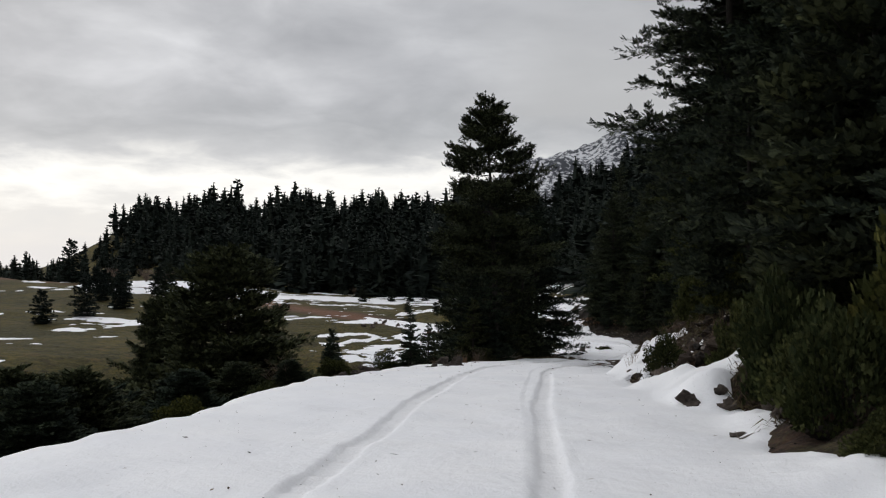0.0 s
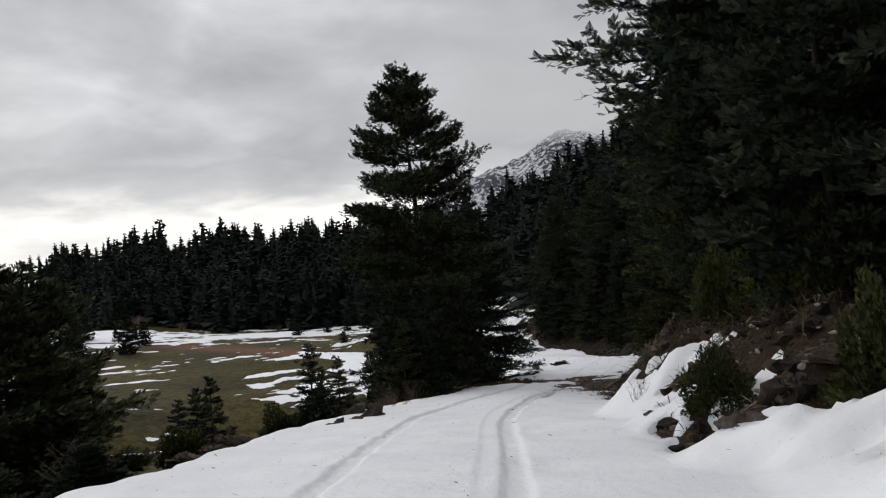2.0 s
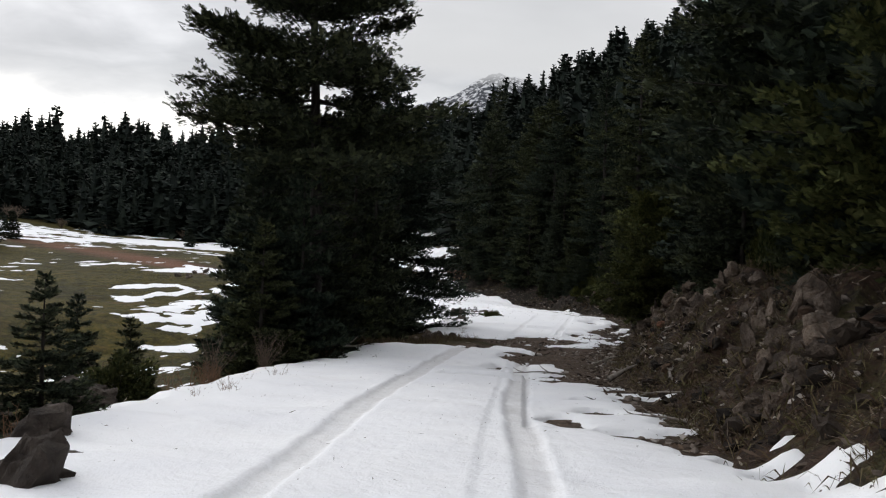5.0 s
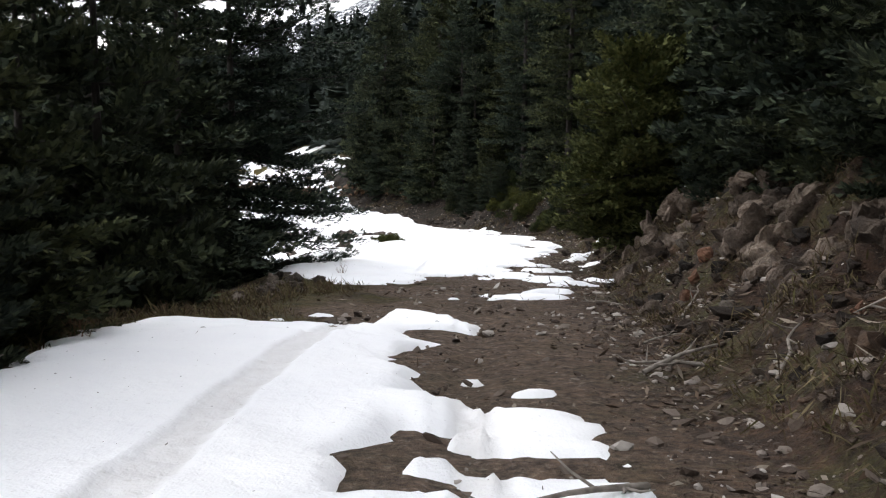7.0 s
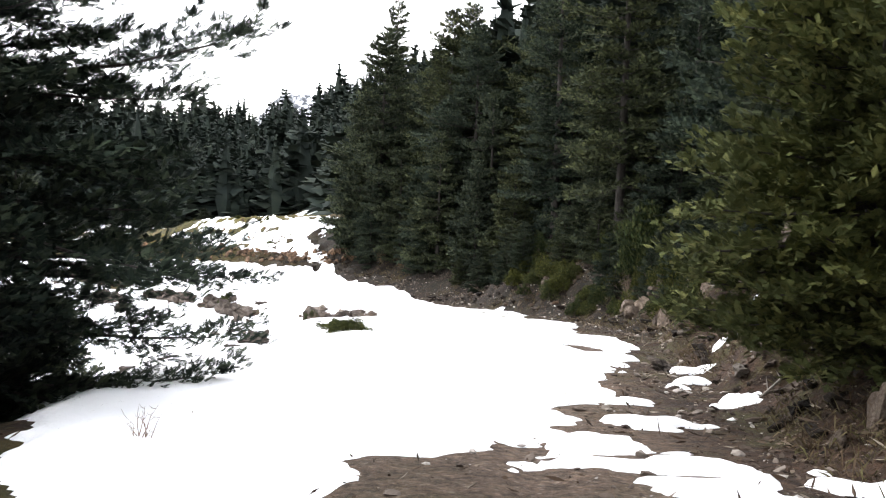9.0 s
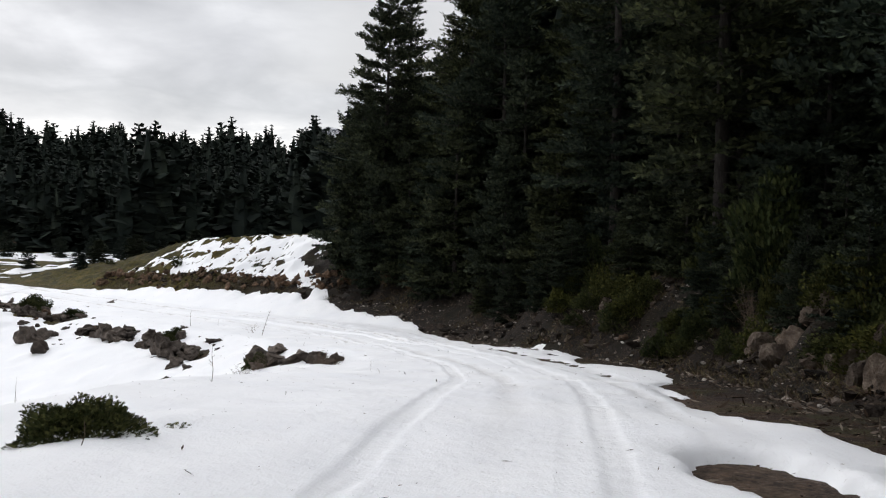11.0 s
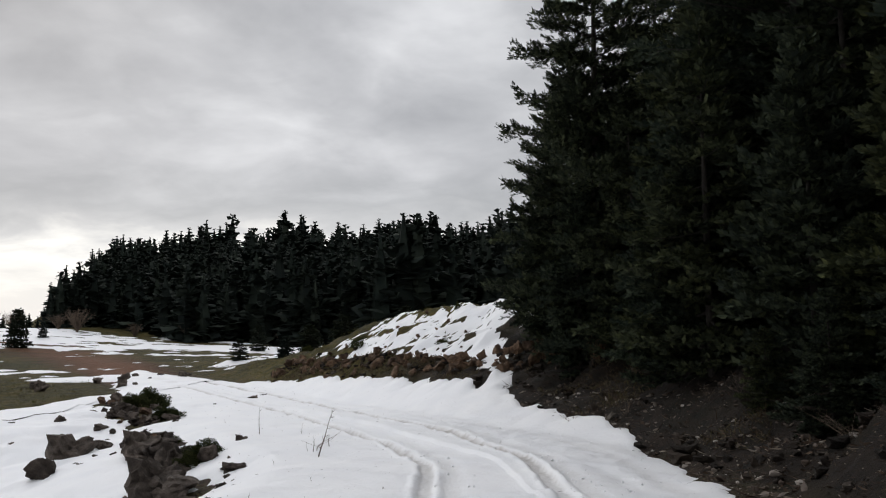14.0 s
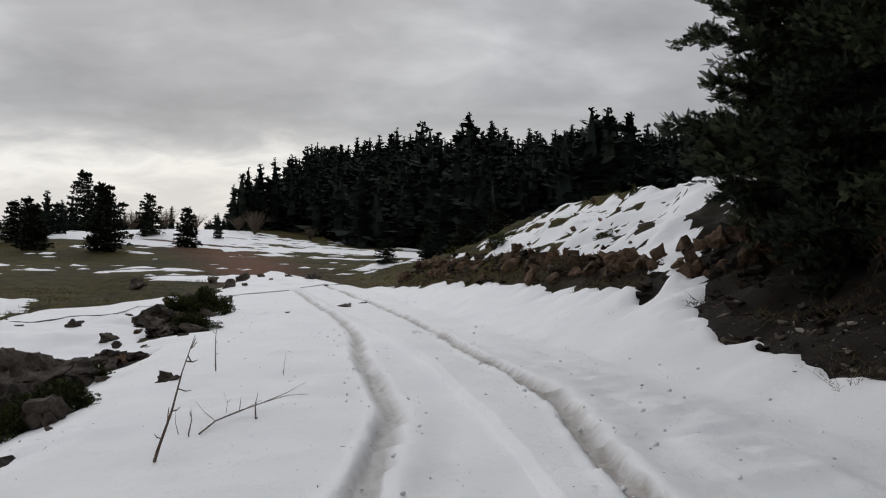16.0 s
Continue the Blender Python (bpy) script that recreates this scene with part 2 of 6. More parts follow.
SNOW, EARTH, BARK, ROCK = snow_material(), ground_material(), bark_material(), rock_material("limestone", (0.62, 0.58, 0.55))
NEEDLES = foliage_material("fir_needles", (0.015, 0.020, 0.016), (0.039, 0.050, 0.036), (0.078, 0.092, 0.056))
NEEDLES_FAR = foliage_material("fir_needles_far", (0.016, 0.021, 0.019), (0.022, 0.030, 0.026), (0.034, 0.043, 0.035), False)
JUNIPER = foliage_material("juniper_needles", (0.018, 0.023, 0.010), (0.044, 0.053, 0.020), (0.088, 0.090, 0.034))
DRY_TWIG = twig_material("dry_twig", (0.07, 0.05, 0.035), (0.16, 0.12, 0.09))
RUST_WEED = twig_material("rust_weed", (0.09, 0.05, 0.028), (0.19, 0.11, 0.06))
DEADWOOD = twig_material("grey_deadwood", (0.10, 0.085, 0.07), (0.26, 0.23, 0.20))
MOUNTAIN = mountain_material()
GOLDEN = foliage_material("yellowish_needles", (0.034, 0.040, 0.015), (0.084, 0.092, 0.034), (0.145, 0.142, 0.052))
BROWN_ROCK = rock_material("brown_limestone", (0.85, 0.62, 0.44), 0.9)


# ---------------------------------------------------------------- terrain as functions of the plan
def catmull(knots, per=12):
    """A smooth line through knots, as an array of points."""
    p = np.array(knots, float)
    p = np.vstack([2 * p[0] - p[1], p, 2 * p[-1] - p[-2]])
    out = []
    for i in range(1, len(p) - 2):
        t = np.linspace(0, 1, per, endpoint=False)[:, None]
        a, b, c, d = p[i - 1], p[i], p[i + 1], p[i + 2]
        out.append(0.5 * (2 * b + (c - a) * t + (2 * a - 5 * b + 4 * c - d) * t**2 + (3 * b - a - 3 * c + d) * t**3))
    return np.vstack(out + [p[-2:-1]])


# the track's line: x, y and the height of its surface
TRACK = catmull([
    (2.2, -60, 2.6), (2.1, -25, 0.9), (1.95, -12, 0.2), (1.88, -3.6, -0.24), (2.05, 0.3, -0.46), (2.3, 6, -0.9), (2.37, 9.2, -1.11),
    (2.7, 14.5, -1.55), (3.05, 19.3, -2.02), (3.82, 23.8, -2.49), (5.1, 30, -3.17), (6.5, 36.3, -3.86),
    (7.8, 40.6, -4.26), (9.6, 46.5, -4.9), (11.45, 52.6, -5.47), (12.9, 57.3, -5.79), (14.6, 62.7, -6.1),
    (15.9, 68.3, -6.73), (16.3, 74.2, -7.25), (15.7, 79.9, -7.65), (15.25, 82.7, -7.9), (13.6, 88.3, -8.2),
    (8.3, 97.1, -8.45), (3.6, 103.7, -8.65), (-12.4, 124, -8.6), (-36, 150, -7.6), (-75, 178, -5.2), (-140, 215, -3.0)])
SEG = np.hypot(*np.diff(TRACK[:, :2], axis=0).T)
ALONG = np.concatenate([[0], np.cumsum(SEG)])
ALONG -= np.interp(0, TRACK[:200, 1], ALONG[:200])


def track_coords(x, y):
    """Along the track (0 where y is 0), across it (right: plus) and its height, for arrays of places."""
    x, y = np.asarray(x, float), np.asarray(y, float)
    shape = np.broadcast(x, y).shape
    px, py = np.broadcast_to(x, shape).ravel(), np.broadcast_to(y, shape).ravel()
    s, u, z = np.empty(px.size), np.empty(px.size), np.empty(px.size)
    a, d = TRACK[:-1, :2], np.diff(TRACK[:, :2], axis=0)
    for k in range(0, px.size, 20000):
        qx, qy = px[k:k + 20000, None] - a[:, 0], py[k:k + 20000, None] - a[:, 1]
        f = np.clip((qx * d[:, 0] + qy * d[:, 1]) / SEG**2, 0, 1)
        ex, ey = qx - f * d[:, 0], qy - f * d[:, 1]
        i = np.argmin(ex * ex + ey * ey, axis=1)
        r = np.arange(len(i))
        fi = f[r, i]
        s[k:k + 20000] = ALONG[i] + fi * SEG[i]
        u[k:k + 20000] = np.hypot(ex[r, i], ey[r, i]) * np.sign(d[i, 1] * qx[r, i] - d[i, 0] * qy[r, i])
        z[k:k + 20000] = TRACK[i, 2] + fi * (TRACK[i + 1, 2] - TRACK[i, 2])
    return s.reshape(shape), u.reshape(shape), z.reshape(shape)


def hashed(i, j, seed):
    n = (i * 374761393 + j * 668265263 + seed * 1442695041) & 0xFFFFFFFF
    n = ((n ^ (n >> 13)) * 1274126177) & 0xFFFFFFFF
    return ((n ^ (n >> 16)) & 0xFFFF) / 65535.0


def grain(x, y, size, seed=0):
    """Value noise, -1 to 1, with lumps of that size."""
    x, y = np.asarray(x, float) / size, np.asarray(y, float) / size
    i, j = np.floor(x).astype(np.int64), np.floor(y).astype(np.int64)
    fx, fy = x - i, y - j
    fx, fy = fx * fx * fx * (fx * (fx * 6 - 15) + 10), fy * fy * fy * (fy * (fy * 6 - 15) + 10)
    a, b = hashed(i, j, seed), hashed(i + 1, j, seed)
    c, d = hashed(i, j + 1, seed), hashed(i + 1, j + 1, seed)
    return 2 * ((a * (1 - fx) + b * fx) * (1 - fy) + (c * (1 - fx) + d * fx) * fy) - 1


def rough(x, y, size, octaves=4, seed=0):
    total, weight = 0.0, 1.0
    for k in range(octaves):
        total = total + weight * grain(x + 17.3 * k, y - 9.1 * k, size / 2**k, seed + k)
        weight *= 0.5
    return total


def bump(x, y, cx, cy, rx, ry):
    return np.exp(-((x - cx) / rx) ** 2 - ((y - cy) / ry) ** 2)


# stations along the track: y, where the cut bank starts on the right, its slope, its steep height, the hill's slope behind
BANK = np.array([
    (-60, 2.0, 0.5, 1.6, 0.22), (-4, 2.3, 0.5, 1.6, 0.22), (10, 1.9, 0.5, 1.5, 0.25), (17, 2.0, 0.55, 1.6, 0.28), (24, 2.2, 0.75, 1.9, 0.3),
    (30, 2.3, 0.9, 2.1, 0.3), (37, 2.4, 0.95, 2.2, 0.3), (46, 2.7, 1.0, 2.2, 0.3), (56, 3.2, 0.95, 2.2, 0.35), (65, 3.5, 1.0, 2.2, 0.35),
    (72, 3.9, 1.0, 2.3, 0.34), (80, 3.5, 0.95, 2.6, 0.3), (88, 3.0, 0.65, 2.8, 0.2), (95, 2.4, 0.45, 3.6, 0.1), (102, 2.4, 0.52, 4.1, 0.07), (108, 2.5, 0.54, 4.4, 0.06), (115, 2.7, 0.52, 4.1, 0.04),
    (124, 2.9, 0.46, 3.5, 0.03), (134, 3.8, 0.28, 2.1, 0.02), (150, 5.0, 0.1, 1.0, 0.02)])
# the same on the left: where the ground falls away, how steeply
VERGE = np.array([
    (-60, 4.8, 0.5), (-4, 4.5, 0.5), (6, 4.0, 0.5), (16, 3.85, 0.42), (24, 3.85, 0.36), (34, 4.1, 0.38), (40, 4.1, 0.42), (44, 4.0, 0.4), (54, 4.8, 0.32),
    (64, 4.6, 0.30), (74, 3.7, 0.38), (84, 3.4, 0.38), (95, 3.5, 0.38), (104, 4.2, 0.30), (112, 5.0, 0.12), (150, 8.0, 0.04)])


def pasture(x, y):
    z = -9.1 + 0.011 * np.clip(y - 105, 0, 300) + 0.14 * np.clip(y - 194, 0, 130) * np.clip((430 - y) / 100, 0, 1) * np.clip((x + 0.70 * (y - 77) - 12) / 20, 0, 1) + 0.02 * np.clip(-20 - y, 0, 100)
    z = z + 3.6 * bump(x, y, -80, 188, 42, 45) + 1.2 * bump(x, y, -30, 95, 14, 18) + 0.9 * bump(x, y, -14, 135, 16, 7) + 2.6 * bump(x, y, -48, 70, 22, 30)
    z = z + 0.35 * rough(x, y, 22, 3, 5) + 0.05 * rough(x, y, 1.6, 2, 9)
    return z - 0.006 * np.clip(-x - 110, 0, 400)


def ground_height(x, y):
    x, y = np.asarray(x, float), np.asarray(y, float)
    s, u, z0 = track_coords(x, y)
    col = lambda table, k: np.interp(s, table[:, 0], table[:, k])
    wob = 0.35 * rough(x, y, 3.0, 3, 21) * np.clip((94 - s) / 8, 0.12, 1)
    r = np.clip(u - col(BANK, 1) + wob, 0, None)
    k, top, hill = col(BANK, 2), col(BANK, 3), col(BANK, 4)
    steep = np.minimum(r, top / k)
    rise = k * (np.sqrt(steep**2 + 0.09) - 0.3) + hill * np.clip(r - steep, 0, 90)
    calm = 1 - np.clip((s - 84) / 6, 0, 1) * (1 - 0.6 * np.clip((r - 1.1) / 1.2, 0.1, 1))
    rise = rise + calm * np.clip(r, 0, 1.2) / 1.2 * (0.36 * rough(x, y, 1.1, 5, 33) + 0.25 * rough(x, y, 6, 2, 35))
    l = np.clip(-u - col(VERGE, 1) + 0.6 * wob, 0, None)
    drop = col(VERGE, 2) * (np.sqrt(l**2 + 0.16) - 0.4)
    drop = drop - np.clip(l, 0, 1.5) / 1.5 * (0.12 * rough(x, y, 1.5, 3, 43) + 0.2 * rough(x, y, 7, 2, 45))
    low = pasture(x, y)
    fall = z0 - drop
    near = np.exp(-np.clip(-u - col(VERGE, 1), 0, None) / 30)
    left = np.where(fall > low, low + np.sqrt((fall - low) ** 2 + 0.2) - 0.447 * np.exp(-np.clip(fall - low, 0, 50)), fall * near + low * (1 - near))
    # beyond the bend the hill on the right runs out into the meadow and the far woods
    far = np.clip((y - 118 - 0.25 * np.clip(x, 0, 200)) / 40, 0, 1)
    far = far * far * (3 - 2 * far)
    right = (z0 + rise) * (1 - far) + (low + 0.46 * np.clip(x - 9, 0, 160)) * far
    z = np.where(u > 0, right, left)
    z = z + 0.03 * np.exp(-((u + 4.1) / 0.9) ** 2) * np.clip((36 - s) / 6, 0, 1)
    return z + 0.025 * rough(x, y, 0.7, 3, 51) * np.where(np.abs(u) < 2, 0.6, 1.0)


TURN_SIDE = np.gradient(TRACK[:, :2], axis=0)
TURN_SIDE = np.stack([TURN_SIDE[:, 1], -TURN_SIDE[:, 0]], 1) / np.hypot(*TURN_SIDE.T)[:, None]


def off_track(s, u):
    """Places u metres right of the track at s, for arrays."""
    f = lambda values: np.interp(s, ALONG, values)
    return f(TRACK[:, 0]) + u * f(TURN_SIDE[:, 0]), f(TRACK[:, 1]) + u * f(TURN_SIDE[:, 1])


# ---------------------------------------------------------------- mesh helpers
def mesh_data(name, verts, faces, mat, smooth=False):
    """A mesh from an array of places and an array of faces with the same number of corners."""
    verts, faces = np.asarray(verts, np.float32), np.asarray(faces, np.int32)
    me = bpy.data.meshes.new(name)
    me.vertices.add(len(verts))
    me.vertices.foreach_set("co", verts.ravel())
    me.loops.add(faces.size)
    me.loops.foreach_set("vertex_index", faces.ravel())
    me.polygons.add(len(faces))
    me.polygons.foreach_set("loop_start", np.arange(0, faces.size, faces.shape[1], dtype=np.int32))
    me.update(calc_edges=True)
    me.polygons.foreach_set("use_smooth", np.full(len(faces), smooth))
    me.materials.append(mat)
    return me


def part(name, me, parent=None, label=""):
    ob = new(name, me)
    ob.parent = parent
    return tagged(ob, label)


def add_values(me, name, values):
    at = me.attributes.new(name, "FLOAT", "POINT")
    at.data.foreach_set("value", np.asarray(values, np.float32))


def needle_values(me):
    """How far along its twig, and how far out to its sides, each corner of a sprig lies."""
    n = len(me.vertices) // 4
    add_values(me, "along", np.tile([0.0, 0.5, 1.0, 0.5], n))
    add_values(me, "across", np.tile([0.0, 1.0, 0.0, -1.0], n))
    return me


def grid_faces(nx, ny):
    i, j = np.meshgrid(np.arange(nx - 1), np.arange(ny - 1), indexing="ij")
    a = i * ny + j
    return np.stack([a, a + ny, a + ny + 1, a + 1], -1).reshape(-1, 4)


def ground_at(x, y):
    return float(ground_height(np.array([x]), np.array([y]))[0])


# ---------------------------------------------------------------- ground: one sheet to the horizon
def spread(lo, hi, step, far, growth=1.12):
    inner = np.arange(lo, hi + step / 2, step)
    out, d, p = [], step, 0.0
    while p < far:
        d *= growth
        p += d
        out.append(p)
    out = np.array(out)
    return np.concatenate([lo - out[::-1], inner, hi + out])


def build_ground():
    xs, ys = spread(-12, 27, 0.24, 3200), spread(-4, 118, 0.24, 3200)
    gx, gy = np.meshgrid(xs, ys, indexing="ij")
    z = ground_height(gx, gy)
    s, u, _ = track_coords(gx, gy)
    # the car's wheels have worn two shallow ruts into the bare track
    for c in (-1.42, 0.32):
        z = z - 0.045 * np.exp(-((u - c) / 0.22) ** 4) * ((s > 20) & (s < 60))
    away = np.hypot(gx, gy - 60)
    z = z - 0.00001 * np.clip(away - 400, 0, None) ** 2
    grassy = np.clip((-u - np.interp(s, VERGE[:, 0], VERGE[:, 1]) - np.interp(s, [10, 18, 36, 44], [2.5, 5.0, 5.0, 2.5]) + 2 * rough(gx, gy, 4, 3, 61)) / 3, 0, 1)
    grassy = np.maximum(grassy, np.clip((s - 104) / 10, 0, 1) * np.clip((np.abs(u) - 2.2) / 2, 0, 1))
    track = np.exp(-((u + 0.6) / 2.2) ** 4) * np.clip((s - 118) / 12, 0, 1)
    grassy = np.clip(grassy - track, 0, 1)
    me = mesh_data("ground", np.stack([gx, gy, z], -1).reshape(-1, 3), grid_faces(len(xs), len(ys)), EARTH, True)
    worn = np.exp(-((u + 0.5) / 2.6) ** 6) * (s < 130) + np.exp(-((u + 0.6) / 2.2) ** 4) * (s >= 130)
    # the outer shoulder of the bare stretch is grown over
    shoulder = np.clip((-1.2 - u + 0.9 * rough(gx, gy, 1.6, 3, 63)) / 0.9, 0, 1) * np.clip((s - 38) / 2, 0, 1) * np.clip((53 - s) / 3, 0, 1)
    add_values(me, "gravel", (worn * (1 - 0.85 * shoulder) * np.clip((128 - s) / 8, 0, 1)).ravel())
    grassy = np.maximum(grassy, 0.75 * shoulder * (u > -4.4))
    add_values(me, "grassy", grassy.ravel())
    red = np.clip((s - 124) / 8, 0, 1) * np.exp(-((u + 0.6 - 3 * np.clip((s - 150) / 30, 0, 1)) / np.interp(s, [124, 150, 190], [1.8, 3.0, 3.6])) ** 4)
    add_values(me, "red_earth", red.ravel())
    # soil darkened for the trees' shade: right bank, from s 60 to 112
    add_values(me, "bank_shade", (np.clip((s - 60) / 10, 0, 1) * np.clip((u - 2.6) / 1.0, 0, 1) * np.clip((112 - s) / 8, 0, 1)).ravel())
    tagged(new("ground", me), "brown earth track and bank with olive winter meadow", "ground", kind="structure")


build_ground()

# ---------------------------------------------------------------- snow: a sheet with its own thickness on the ground
# stations along the track: s, the snow's limit on the left and on the right
EDGE_ABOVE = np.array([
    (-60, -5.6, 3.2), (0, -5.4, 3.6), (3, -5.2, 3.0), (4.6, -5.1, 2.3), (5.6, -5.0, 2.5), (7, -4.9, 3.0), (9, -4.7, 2.8), (10.6, -4.6, 3.4), (12.2, -4.5, 3.6), (12.9, -4.5, 3.3), (13.3, -4.45, 2.2), (14.3, -4.4, 2.1), (14.9, -4.35, 2.3), (15.3, -4.35, 2.75), (15.7, -4.3, 2.9), (16.9, -4.25, 3.0), (18.4, -4.15, 3.3), (19.0, -4.1, 2.9), (19.5, -4.1, 2.5), (22.3, -4.05, 2.5), (26, -4.0, 2.2), (28, -3.95, 2.2), (29.4, -4.0, 2.3), (31.6, -4.1, 2.25), (32.2, -4.1, 2.1),
    (33.0, -4.1, 0.9), (33.8, -4.1, -0.2), (36, -4.1, -0.25), (37.2, -4.05, -0.25), (38.8, -4.0, -0.2), (39.7, -3.95, 0.15), (40.3, -3.9, -0.4), (41.6, -3.8, -0.5), (42.1, -3.4, -0.5), (42.7, -1.3, -0.5), (43.4, -1.0, -0.5), (43.9, -0.6, -0.9), (47.2, -1.9, -2.2)])
EDGE_BELOW = np.array([
    (47.8, -2.6, -1.7), (48.4, -3.1, -1.6), (49.3, -3.7, -1.2), (50.3, -4.3, -0.7), (51.2, -4.8, -0.1), (52.6, -5.6, 0.4), (54.5, -6.6, 0.9), (56, -7.2, 1.3), (58, -8.0, 1.9), (60, -8.8, 2.4), (63.2, -11, 2.7), (64.6, -13, 2.0), (68.5, -17, 2.0), (72, -20, 2.8), (73.3, -20.6, 3.15), (74.4, -21, 3.6), (75.3, -21.5, 3.6), (76, -22, 2.75), (77, -22.5, 2.85), (77.8, -23, 3.5), (79.3, -23.6, 3.7), (80.8, -24, 3.6), (82, -24.6, 3.2), (84, -25, 2.6), (87.2, -25, 3.2), (89, -24, 3.2),
    (91.8, -22, 4.0), (93.1, -21, 3.5), (95.2, -18, 3.9), (96.5, -17, 3.8), (98.4, -15, 4.3), (104, -14, 4.6), (110, -12, 4.4), (116, -10.5, 4.2), (120, -9.0, 3.8), (123, -4.0, 3.6), (132, -2.5, 2.6), (142, 0.0, 0.6), (150, 2, -2), (400, 2, -2)])
SNOW_EDGE = np.vstack([EDGE_ABOVE, EDGE_BELOW])
# heaps of rock on the outer side of the track: s, u, half length, half width, how many, how large
HEAPS = ((77.6, -3.65, 2.0, 0.26, 3, 0.34), (81.6, -4.5, 1.0, 0.3, 3, 0.4), (79.3, -5.7, 1.3, 0.35, 3, 0.4), (92.3, -5.6, 1.5, 0.5, 6, 0.5), (96.0, -5.2, 0.9, 0.45, 4, 0.5), (98.6, -5.6, 1.0, 0.45, 6, 0.5), (102.5, -5.4, 1.4, 0.45, 7, 0.5),
         (107.8, -4.6, 1.2, 0.6, 8, 0.55), (111.5, -4.9, 2.6, 0.7, 18, 0.7), (116.5, -4.7, 2.2, 0.7, 12, 0.6))


